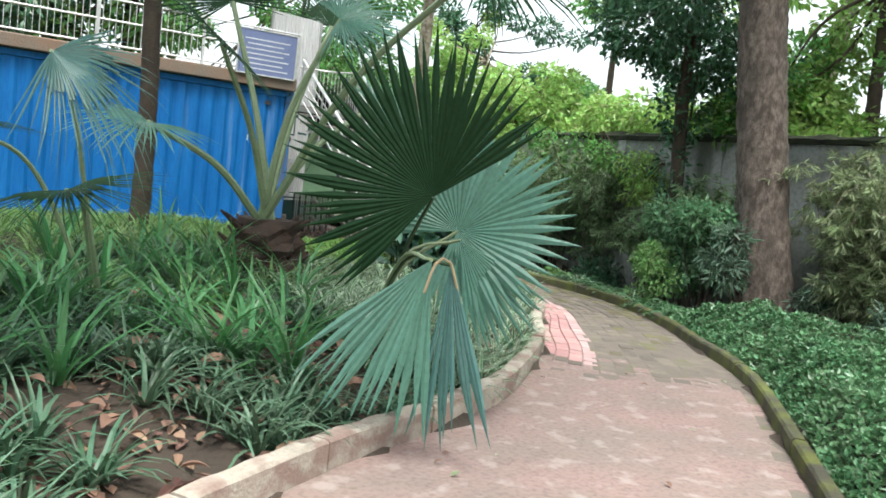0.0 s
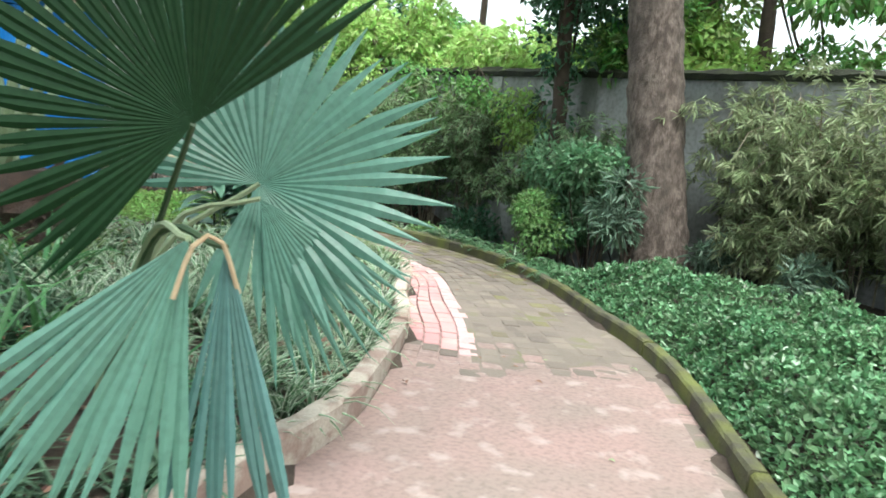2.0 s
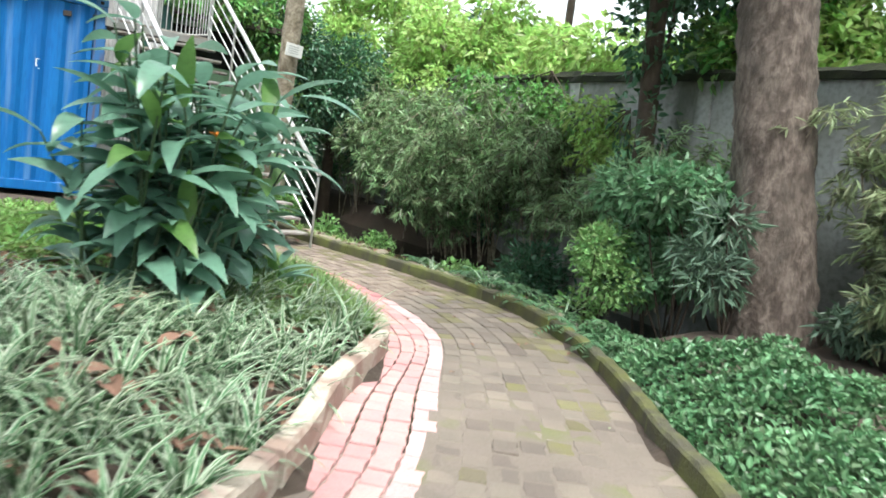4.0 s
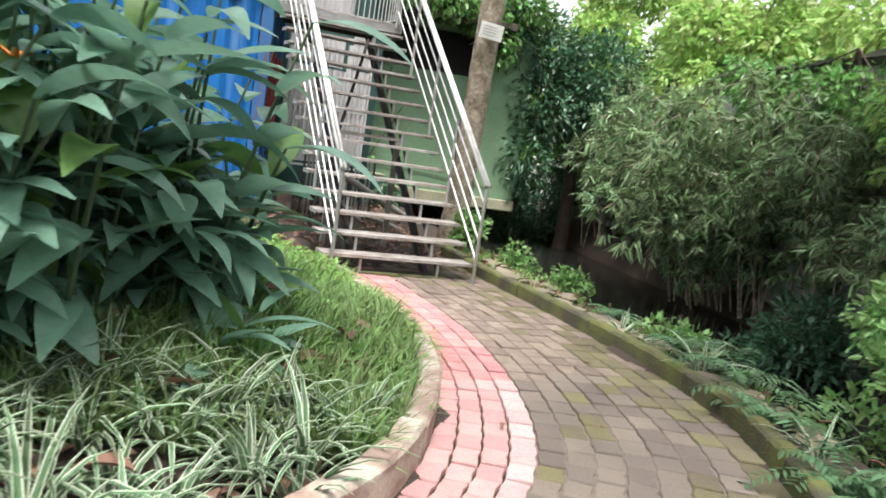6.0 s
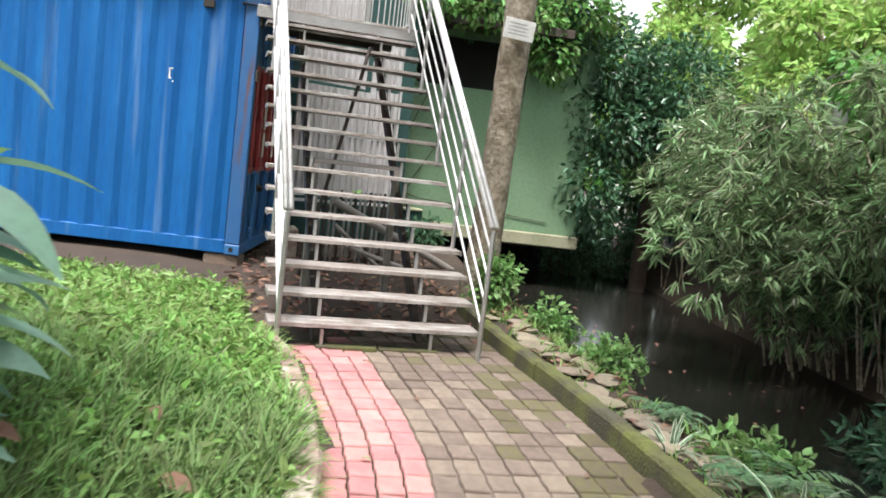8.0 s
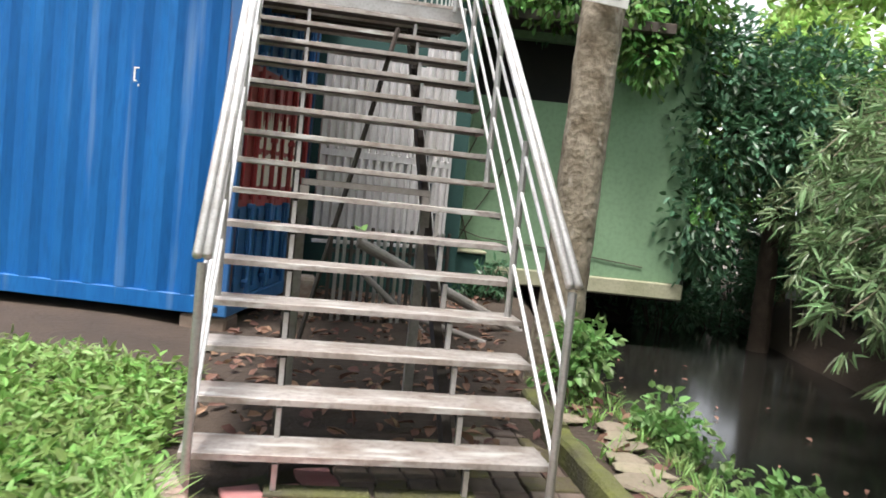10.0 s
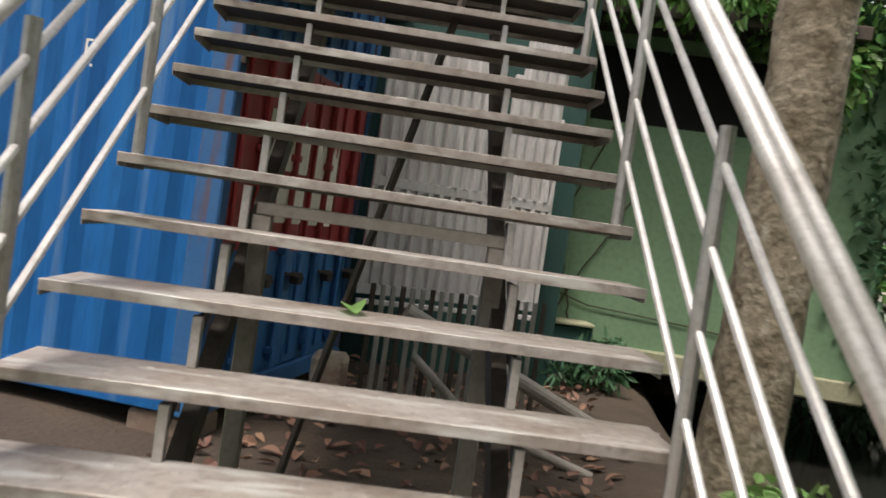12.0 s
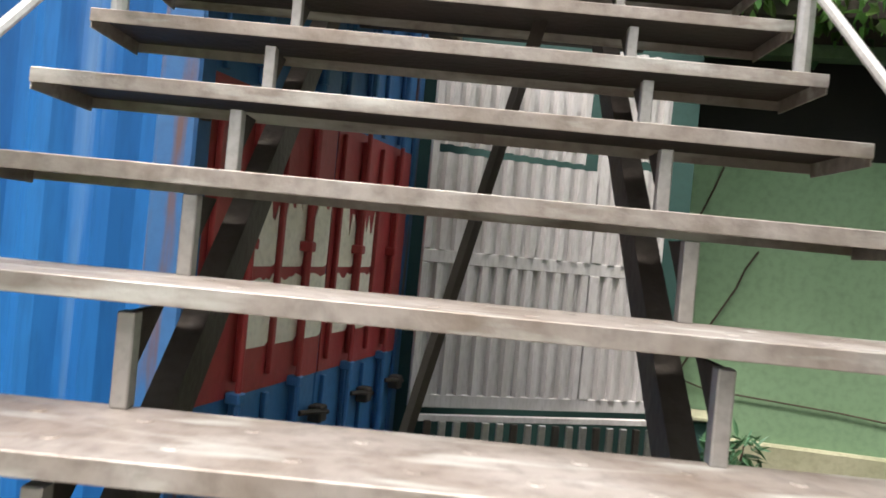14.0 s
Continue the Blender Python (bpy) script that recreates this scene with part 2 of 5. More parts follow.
# brighter copy of TREELEAF, with the glow of backlit leaves in its colour
TREELEAF_Y = leaf_mat("yellow-green leaf with sunlight in its colour", (0.34, 0.48, 0.1), (0.44, 0.56, 0.16), 0.45, 0.5, 0.45)
SIGNW = material("white sign plate", (0.8, 0.8, 0.78), 0.5, vary=(0.68, 0.68, 0.64), scale=6, fine=40, bump=0.05)
SIGNB = material("slate blue sign board", (0.13, 0.16, 0.3), 0.5, vary=(0.17, 0.2, 0.34), scale=2, fine=20, bump=0.05)
SIGNT = material("pale lettering", (0.6, 0.62, 0.68), 0.6, bump=0.0)
INK = material("grey ink", (0.3, 0.3, 0.3), 0.7, bump=0.0)
ORANGE = material("orange flower", (0.75, 0.22, 0.03), 0.5, vary=(0.7, 0.35, 0.05), bump=0.05)
PIPE = material("grey plastic pipe", (0.3, 0.28, 0.26), 0.55, vary=(0.2, 0.18, 0.16), scale=5, fine=40, bump=0.15)
FARWHITE = material("pale plaster far off", (0.72, 0.68, 0.66), 0.8, vary=(0.55, 0.5, 0.48), bump=0.1)


# ---- mesh helpers ----
def mesh_of(name, verts, faces, mat, smooth=False):
    me = bpy.data.meshes.new(name)
    if isinstance(faces, np.ndarray):
        faces = faces.tolist()
    me.from_pydata(verts.tolist() if isinstance(verts, np.ndarray) else verts, [], faces)
    for m in mat if isinstance(mat, (list, tuple)) else [mat]:
        me.materials.append(m)
    if smooth:
        me.polygons.foreach_set("use_smooth", [True] * len(me.polygons))
    me.update()
    return me


def part(name, bm, mat, parent=None, label="", smooth=False):
    """A bmesh, a mesh or (verts, faces) as one mesh object under a thing or part."""
    if isinstance(bm, bpy.types.Mesh):
        me = bm
    elif isinstance(bm, tuple):
        me = mesh_of(name, bm[0], bm[1], mat, smooth)
    else:
        me = bpy.data.meshes.new(name)
        bm.to_mesh(me)
        bm.free()
        me.materials.append(mat)
        if smooth:
            me.polygons.foreach_set("use_smooth", [True] * len(me.polygons))
    ob = new(name, me)
    if parent is not None:
        ob.parent = parent
    if label:
        ob["label"] = label
    return ob


def thing(name, label, category, group="", kind="", at=None):
    ob = new(name)
    ob.empty_display_size = 0.1
    if at is not None:
        ob.matrix_basis = at
    return tagged(ob, label, category, group, kind)


def box(bm, lo, hi, m=None, bevel=0.0):
    """An axis box from lo to hi, moved by m."""
    r = bmesh.ops.create_cube(bm, size=1)
    c = [(a + b) / 2 for a, b in zip(lo, hi)]
    s = [b - a for a, b in zip(lo, hi)]
    for v in r["verts"]:
        v.co = Vector([c[i] + v.co[i] * s[i] for i in range(3)])
    if bevel:
        es = list({e for v in r["verts"] for e in v.link_edges})
        out = bmesh.ops.bevel(bm, geom=es, offset=bevel, segments=1, affect="EDGES", profile=0.5)
        vs = list({v for f in out["faces"] for v in f.verts})
    else:
        vs = r["verts"]
    if m is not None:
        bmesh.ops.transform(bm, matrix=m, verts=vs)
    return bm


def boxed(lo, hi, m=None, bevel=0.004):
    return box(bmesh.new(), lo, hi, m, bevel)


def tube(points, radii, n=8, closed_end=True):
    """(verts, faces) of a tube along points."""
    pts = [Vector(p) for p in points]
    if not isinstance(radii, (list, tuple)):
        radii = [radii] * len(pts)
    vs, fs = [], []
    side = None
    for i, p in enumerate(pts):
        d = (pts[min(i + 1, len(pts) - 1)] - pts[max(i - 1, 0)]).normalized()
        if side is None:
            side = d.cross(Vector((0, 0, 1)) if abs(d.z) < 0.9 else Vector((1, 0, 0))).normalized()
        side = (side - d * side.dot(d)).normalized()
        up = d.cross(side)
        for k in range(n):
            a = 2 * math.pi * k / n
            vs.append(tuple(p + (math.cos(a) * side + math.sin(a) * up) * float(radii[i])))
    for i in range(len(pts) - 1):
        for k in range(n):
            fs.append((i * n + k, i * n + (k + 1) % n, (i + 1) * n + (k + 1) % n, (i + 1) * n + k))
    if closed_end:
        fs += [tuple(range(n - 1, -1, -1)), tuple(range((len(pts) - 1) * n, len(pts) * n))]
    return vs, fs


def joined(chunks):
    """One (verts, faces) out of several."""
    vs, fs, o = [], [], 0
    for v, f in chunks:
        vs.append(np.asarray(v, dtype=float).reshape(-1, 3))
        fs += [tuple(i + o for i in face) for face in (f.tolist() if isinstance(f, np.ndarray) else f)]
        o += len(vs[-1])
    return np.concatenate(vs), fs


def unit(a):
    return a / np.maximum(np.linalg.norm(a, axis=-1, keepdims=True), 1e-9)


def leaves(rng, pos, way, length, width, fold=0.25, spread=0.5):
    """Folded six-cornered leaves at pos that point along way."""
    n = len(pos)
    d = unit(way + rng.normal(0, spread * 0.5, (n, 3)))
    up = unit(np.array([0, 0, 1.0]) + rng.normal(0, spread, (n, 3)))
    s = unit(np.cross(d, up))
    u = np.cross(s, d)
    ln = (length * rng.uniform(0.65, 1.3, n))[:, None]
    wd = (width * rng.uniform(0.7, 1.25, n))[:, None]
    b = pos
    t = pos + d * ln - u * ln * 0.12
    l1, r1 = (pos + d * ln * 0.3 + g * s * wd * 0.5 + u * wd * fold for g in (1, -1))
    l2, r2 = (pos + d * ln * 0.68 + g * s * wd * 0.4 + u * wd * (fold * 0.6) - u * ln * 0.04 for g in (1, -1))
    v = np.stack([b, l1, l2, t, r2, r1], 1).reshape(-1, 3)
    o = (np.arange(n) * 6)[:, None]
    f = np.concatenate([o + np.array([[0, 5, 4, 3]]), o + np.array([[0, 3, 2, 1]])])
    return v, f


def blades(rng, pos, yaw, elev, curve, length, width, k=5, fold=0.25, profile="grass"):
    """Arched strips with a folded midrib. All arguments but rng and k are arrays of one length or numbers."""
    n = len(pos)
    yaw, elev, curve, length, width = (np.broadcast_to(np.asarray(a, float), (n,)) for a in (yaw, elev, curve, length, width))
    h = np.stack([np.cos(yaw), np.sin(yaw), 0 * yaw], 1)
    s = np.stack([-np.sin(yaw), np.cos(yaw), 0 * yaw], 1)
    p, rings = pos.astype(float).copy(), []
    for i in range(k + 1):
        q = i / k
        e = elev - curve * q
        if profile == "grass":
            w = 1 - q ** 2.2 * 0.97
        elif profile == "lance":
            w = max(0.06, math.sin(math.pi * (0.04 + 0.94 * q) ** 0.8))
        else:
            w = 1 - 0.5 * q
        up = np.stack([-np.sin(e) * h[:, 0], -np.sin(e) * h[:, 1], np.cos(e)], 1)
        half = s * (width * w * 0.5)[:, None]
        lift = up * (width * w * fold)[:, None]
        rings.append(np.stack([p + half + lift, p, p - half + lift], 1))
        p = p + (np.cos(e)[:, None] * h + np.sin(e)[:, None] * np.array([0, 0, 1.0])) * (length / k)[:, None]
    v = np.stack(rings, 1).reshape(-1, 3)
    o = (np.arange(n) * 3 * (k + 1))[:, None]
    fs = []
    for i in range(k):
        for j in range(2):
            a = 3 * i + j
            fs.append(o + np.array([[a, a + 1, a + 4, a + 3]]))
    return v, np.concatenate(fs)


def spline(points, step=0.1):
    """Points along a smooth curve through the given ones, evenly spaced."""
    p = np.array(points, float)
    p = np.concatenate([[2 * p[0] - p[1]], p, [2 * p[-1] - p[-2]]])
    out = []
    for i in range(1, len(p) - 2):
        for t in np.linspace(0, 1, 24, endpoint=False):
            out.append(0.5 * (2 * p[i] + (p[i + 1] - p[i - 1]) * t + (2 * p[i - 1] - 5 * p[i] + 4 * p[i + 1] - p[i + 2]) * t * t
                              + (3 * p[i] - p[i - 1] - 3 * p[i + 1] + p[i + 2]) * t ** 3))
    out.append(p[-2])
    out = np.array(out)
    s = np.concatenate([[0], np.cumsum(np.linalg.norm(np.diff(out, axis=0), axis=1))])
    q = np.linspace(0, s[-1], max(2, int(s[-1] / step)))
    return np.stack([np.interp(q, s, out[:, i]) for i in range(out.shape[1])], 1)


def smooth(a, b, x):
    t = np.clip((x - a) / (b - a), 0, 1)
    return t * t * (3 - 2 * t)


# ---- plan: the two edges of the path, from the start of the walk to the stairs ----
LEFT = spline([(-17, -13.4), (-13, -11.1), (-10, -9.5), (-7.4, -8.45), (-6.2, -8.12), (-5.0, -7.74), (-4.1, -7.24), (-3.04, -6.54), (-2.13, -5.73),
               (-1.0, -4.84), (-0.35, -3.79), (-0.03, -2.86), (0.1, -2.0), (0.13, -1.2), (0.12, -0.45), (-0.02, 0.02)])
RIGHT = spline([(-14, -17.2), (-10.6, -14.2), (-7.6, -12.0), (-5.4, -10.6), (-4.16, -9.8), (-2.3, -8.58), (-1.35, -7.78), (-0.72, -7.05), (0.1, -6.17), (0.82, -5.28),
                (1.36, -4.3), (1.62, -3.4), (1.73, -2.6), (1.83, -1.1), (1.87, 0.4), (1.95, 1.6)])
BANK = np.concatenate([RIGHT, spline([(1.95, 1.6), (2.3, 3.4), (2.8, 6.5), (3.6, 10), (5, 16), (7, 24)])])


def nearest(curve, x, y):
    """Distance to the curve, and on which side of it: positive to its left."""
    best, sign = np.full(np.shape(x), 1e9), np.ones(np.shape(x))
    for i in range(0, len(curve) - 1, 3):
        a, b = curve[i], curve[min(i + 3, len(curve) - 1)]
        d = b - a
        t = np.clip(((x - a[0]) * d[0] + (y - a[1]) * d[1]) / max(d @ d, 1e-9), 0, 1)
        ex, ey = x - a[0] - t * d[0], y - a[1] - t * d[1]
        r = np.hypot(ex, ey)
        side = np.sign(d[0] * ey - d[1] * ex)
        sign = np.where(r < best, side, sign)
        best = np.minimum(r, best)
    return best, sign


def height(x, y):
    """The ground's height."""
    x, y = np.asarray(x, float), np.asarray(y, float)
    dl, sl = nearest(LEFT, x, y)
    dr, sr = nearest(BANK, x, y)
    left, right = (sl > 0) & (y < 0.2 + 0 * x), sr < 0
    z = np.full(x.shape, -0.05)
    bed = 0.05 + (0.3 * smooth(0.0, 1.5, dl) + 0.3 * smooth(1.5, 4.0, dl) * smooth(-2.0, -5.0, x)) * (1 - smooth(-1.4, 1.6, y))
    z = np.where(left, bed, z)
    yard = -0.05 + 0.06 * smooth(0.2, 1.5, y)
    z = np.where((y >= 0.2) & ~right, yard + (bed - yard) * smooth(-0.15, -0.9, x), z)
    channel = smooth(-5.6, -4.2, y)
    bank = 0.04 + 0.1 * smooth(0.3, 2.0, dr) * (1 - channel)
    cut = smooth(0.55, 1.35, dr) * (1 - smooth(4.1, 5.0, dr)) * channel
    z = np.where(right, bank - 0.95 * cut, z)
    return z + 0.02 * np.sin(x * 3.1 + np.cos(y * 2.3)) * np.where(right | left, 1, 0.2)


def ground_z(x, y):
    return float(height(np.array([x]), np.array([y]))[0])


# ---- ground, water, path ----
gx = np.concatenate([[-900, -300, -120, -60, -35, -24, -19], np.arange(-16, 12, 0.24), [13, 15, 18, 24, 36, 60, 120, 300, 900]])
gy = np.concatenate([[-900, -300, -120, -60, -35, -24], np.arange(-19, 14, 0.24), [15, 17, 20, 26, 40, 70, 150, 300, 900]])
X, Y = np.meshgrid(gx, gy)
Z = height(X, Y)
nx, ny = len(gx), len(gy)
idx = np.arange(nx * ny).reshape(ny, nx)
quads = np.stack([idx[:-1, :-1], idx[:-1, 1:], idx[1:, 1:], idx[1:, :-1]], -1).reshape(-1, 4)
tagged(part("ground", (np.stack([X, Y, Z], -1).reshape(-1, 3), quads), SOIL, smooth=True),
       "dark garden soil, deepened for the shade under plants, with leaf litter", "ground", kind="structure")

bm = bmesh.new()
bmesh.ops.create_grid(bm, x_segments=2, y_segments=2, size=1)
bmesh.ops.transform(bm, matrix=Matrix.LocRotScale((6.5, 7.0, -0.5), None, (7, 13, 1)), verts=bm.verts)
tagged(part("water", bm, WATER), "dark still stream water below the bank", "water", kind="structure")

n_rows = 96
ls, rs = LEFT[np.linspace(0, len(LEFT) - 1, n_rows * 4).astype(int)], RIGHT[np.linspace(0, len(RIGHT) - 1, n_rows * 4).astype(int)]


def across(v, u):
    """A place on the path: v from its start to the stairs, u from its left to its right edge, both 0 to 1."""
    a = np.array([np.interp(v * (len(LEFT) - 1), np.arange(len(LEFT)), LEFT[:, i]) for i in range(2)])
    b = np.array([np.interp(v * (len(RIGHT) - 1), np.arange(len(RIGHT)), RIGHT[:, i]) for i in range(2)])
    return a + (b - a) * u


vs, fs = [], []
for i in range(121):
    for u in (-0.01, 0.25, 0.5, 0.75, 1.01):
        x, y = across(i / 120, u)
        vs.append((x, y, -0.024))
for i in range(120):
    for j in range(4):
        a = i * 5 + j
        fs.append((a, a + 1, a + 6, a + 5))
path = tagged(part("path", (vs, fs), JOINT), "curving garden path of interlocking pavers with mossy joints", "path", kind="structure")

# left kerb, whitewashed, and right kerb, mossy, in cast lengths
def kerb(name, curve, side, width, high, piece, mat, label):
    ob = thing(name, label, "kerb", kind="structure")
    rng = np.random.default_rng(5)
    i = 0
    while i < len(curve) - 2:
        j = min(i + piece, len(curve) - 1)
        vs, fs = [], []
        top = high + rng.uniform(-0.012, 0.012) + (0.06 * (1 - smooth(-5.5, -2.5, curve[i][1])) if side > 0 else 0.0)
        off = rng.uniform(-0.01, 0.01)
        seg = range(i, j + 1)
        for k in seg:
            d = curve[min(k + 1, len(curve) - 1)] - curve[max(k - 1, 0)]
            d = d / np.linalg.norm(d)
            nrm = np.array([-d[1], d[0]]) * side
            p = curve[k] + nrm * off
            if k == i:
                p = p + d * 0.008
            if k == j:
                p = p - d * 0.008
            wob = 0.006 * math.sin(k * 1.7)
            for a, z in ((0, -0.12), (0, top - 0.02), (0.018, top + wob), (width - 0.018, top + wob), (width, top - 0.02), (width, -0.12)):
                q = p + nrm * a
                vs.append((q[0], q[1], z))
        m = len(list(seg))
        for k in range(m - 1):
            for a in range(5):
                o = k * 6 + a
                fs.append((o, o + 1, o + 7, o + 6))
        fs += [tuple(range(5, -1, -1)), tuple(range((m - 1) * 6, m * 6))]
        part("kerb_length", (vs, fs), mat, ob)
        i = j
    return ob


kerb("kerb_1", LEFT, 1, 0.13, 0.13, 11, KERB_W, "chipped whitewashed concrete kerb along a planted bed")
kerb("kerb_2", RIGHT, -1, 0.115, 0.13, 14, KERB_M, "damp mossy concrete kerb above the stream bank")


# ---- steel stairs ----
RISE, RUN, WIDE = 0.18, 0.226, 1.625
stairs = thing("stairs", "steep open-riser steel staircase with silver tube railings", "stairs", kind="structure")
for i in range(1, 17):
    y, z = RUN * (i - 1), RISE * i
    bm = bmesh.new()
    m = pose(0, 0, 0, 0, 0, 0)
    box(bm, (0.0, y, z - 0.006), (WIDE, y + 0.27, z), None, 0.002)
    box(bm, (0.0, y - 0.004, z - 0.029), (WIDE, y, z + 0.001), None, 0.0015)
    box(bm, (0.0, y + 0.266, z - 0.034), (WIDE, y + 0.27, z - 0.007))
    for x in (0.0, WIDE - 0.004):
        box(bm, (x, y + 0.002, z - 0.042), (x + 0.004, y + 0.265, z - 0.007))
    rows = ((0.07, 0.0), (0.19, 0.07))
    for dy, dx in rows:
        for k in range(11):
            r = bmesh.ops.create_cone(bm, cap_ends=True, segments=8, radius1=0.013, radius2=0.009, depth=0.002)
            bmesh.ops.transform(bm, matrix=pose(0.1 + dx + k * 0.145, y + dy, z + 0.001), verts=r["verts"])
    tread = part("tread", bm, TREAD, stairs)
    # dark plate puts the shade under the tread, and its grime, into colour
    part("underside", boxed((0.008, y + 0.004, z - 0.012), (WIDE - 0.008, y + 0.262, z - 0.0065), None, 0), DARKSTEEL, tread, "underside plate with shade and grime in its colour")
for x in (0.40, 1.24):
    top = 15.6
    a, b = Vector((x, 0.02, -0.02)), Vector((x, RUN * (top - 1), RISE * top - 0.05))
    d = (b - a).normalized()
    nrm = Vector((0, -d.z, d.y))
    vs = []
    for p in (a, b):
        for s, o in ((-0.024, -0.205), (0.024, -0.205), (0.024, -0.11), (-0.024, -0.11)):
            q = p + nrm * o
            vs.append((q.x + s, q.y + 0.12, q.z + 0.02))
    part("stringer", (vs, [(0, 1, 5, 4), (1, 2, 6, 5), (2, 3, 7, 6), (3, 0, 4, 7), (3, 2, 1, 0), (4, 5, 6, 7)]), GRIME, stairs)
    for i in range(1, 17):
        y, z = RUN * (i - 1), RISE * i
        bm = bmesh.new()
        box(bm, (x - 0.0125, y + 0.015, z - RISE + (0.0 if i > 1 else -0.06)), (x + 0.0125, y + 0.045, z - 0.043), None, 0.002)
        part("riser_bracket", bm, STEEL, stairs)
        if i < 16:
            vs = [(x + s, yy, zz) for s in (-0.006, 0.006) for yy, zz in ((y + 0.051, z - 0.043), (y + 0.15, z - 0.043), (y + 0.051, z - 0.13))]
            part("gusset", (vs, [(0, 1, 2), (5, 4, 3), (0, 3, 4, 1), (1, 4, 5, 2), (2, 5, 3, 0)]), DARKSTEEL, stairs)
for x in (0.45, 1.21):
    part("support_post", boxed((x - 0.03, 1.63, -0.05), (x + 0.03, 1.69, 1.31)), PIPE, stairs)
part("cross_beam", boxed((0.43, 1.63, 1.312), (1.25, 1.69, 1.352)), PIPE, stairs)
part("brace", tube([(0.51, 2.6, 0.1), (1.07, 2.9, 2.55)], 0.021, 6), DARKSTEEL, stairs)
part("foot_plate", boxed((0.36, -0.02, -0.03), (0.82, 0.1, 0.02), None, 0.006), KERB_M, stairs)
part("foot_plate", boxed((0.84, -0.01, -0.03), (1.3, 0.1, 0.016), None, 0.006), KERB_M, stairs)


def on_slope(x, step, up):
    return (x, RUN * (step - 1) + 0.03, RISE * step + up)


for x in (0.05, WIDE - 0.05):
    for s, back in ((0.3, 0), (4, 0.1), (8, 0), (12, 0), (15.7, 0)):
        foot, head = (on_slope(x, s, q) if s > 1 else (x, -0.15, -0.05 if q == 0 else 0.99) for q in (0, 0.95))
        part("rail_post", tube([(p[0], p[1] + back, p[2]) for p in (foot, head)], 0.019, 10), STEEL, stairs)
    for up in (0.21, 0.41, 0.6, 0.79):
        part("mid_rail", tube([on_slope(x, 0.2, up), on_slope(x, 15.7, up)], 0.011, 8), RAIL, stairs)
    for side in (-0.019, 0.019):
        part("handrail", tube([on_slope(x + side, 0.15, 0.99), on_slope(x + side, 15.8, 1.0)], 0.02, 12), RAIL, stairs, "pale worn handrail tube", smooth=True)

# landing at the head of the stairs
PZ = RISE * 16
landing = thing("landing", "steel landing with a railing of upright bars", "landing", kind="structure")
part("deck", boxed((-0.25, RUN * 15 + 0.05, PZ - 0.012), (1.72, 4.9, PZ)), DARKSTEEL, landing)
part("front_channel", boxed((-0.1, RUN * 15, PZ - 0.13), (1.68, RUN * 15 + 0.05, PZ), None, 0.006), STEEL, landing, "light steel edge channel")
for y in (4.0, 4.7):
    part("joist", boxed((-0.2, y, PZ - 0.13), (1.68, y + 0.06, PZ - 0.013)), DARKSTEEL, landing)
curve = spline([(1.62, 3.4, 0), (1.6, 3.9, 0), (1.42, 4.3, 0), (1.0, 4.5, 0), (0.5, 4.52, 0), (-0.1, 4.52, 0)], 0.085)
part("top_rail", tube([(p[0], p[1], PZ + 0.95) for p in curve], 0.02, 8), RAIL, landing)
part("bottom_rail", tube([(p[0], p[1], PZ + 0.06) for p in curve], 0.015, 8), RAIL, landing)
for p in curve[::1]:
    part("bar", tube([(p[0], p[1], PZ + 0.06), (p[0], p[1], PZ + 0.95)], 0.008, 6), RAIL, landing)
for p in (curve[0], curve[-1]):
    part("rail_post", tube([(p[0], p[1], PZ), (p[0], p[1], PZ + 1.0)], 0.022, 8), RAIL, landing)


def corrugated(length, tall, pitch=0.09, depth=0.018, flank=0.12):
    """A trapezoid sheet in x and z, facing -y."""
    xs, x = [], 0.0
    k = 0
    while x < length:
        d = 0 if k % 2 == 0 else depth
        xs += [(x, d), (min(x + pitch * 0.5 - pitch * flank, length), d)]
        x += pitch * 0.5
        k += 1
    vs, fs = [], []
    for x, d in xs:
        vs += [(x, -d, 0), (x, -d, tall)]
    for i in range(len(xs) - 1):
        fs.append((2 * i, 2 * i + 2, 2 * i + 3, 2 * i + 1))
    n = len(vs)
    vs += [(x, y + 0.004, z) for x, y, z in vs]
    fs += [tuple(i + n for i in reversed(f)) for f in fs]
    return vs, fs


zs = thing("zinc_screen", "pale corrugated zinc screen behind the landing", "screen", at=pose(0.05, 4.75, PZ))
part("sheet", corrugated(1.25, 2.1), ZINC, zs)
part("frame_post", boxed((1.255, -0.03, 0), (1.31, 0.03, 2.15)), STEEL, zs)
part("frame_post", boxed((-0.06, -0.03, 0), (-0.005, 0.03, 2.15)), STEEL, zs)


# ---- blue shipping container ----
CTURN = -15
container = thing("shipping_container", "faded blue corrugated steel shipping container", "container", at=pose(-0.06, 3.45, 0.13, 0, 0, CTURN))
CL, CW, CH = 12.19, 2.44, 3.0
side, back = corrugated(CL - 0.36, CH - 0.3, 0.28, 0.04, 0.26), corrugated(CL - 0.36, CH - 0.3, 0.28, 0.04, 0.26)
ob = part("side_panel", side, BLUE, container)
ob.matrix_basis = pose(-CL + 0.18, 0.05, 0.16)
ob = part("back_panel", back, BLUE, container)
ob.matrix_basis = pose(-0.18, CW - 0.05, 0.16, 0, 0, 180)
part("roof", boxed((-CL + 0.1, 0.06, CH - 0.04), (-0.1, CW - 0.06, CH - 0.01)), BLUE, container)
part("floor", boxed((-CL + 0.1, 0.06, 0.1), (-0.1, CW - 0.06, 0.15)), DARKSTEEL, container)
part("end_wall", boxed((-CL + 0.02, 0.1, 0.15), (-CL + 0.06, CW - 0.1, CH - 0.1)), BLUE, container)
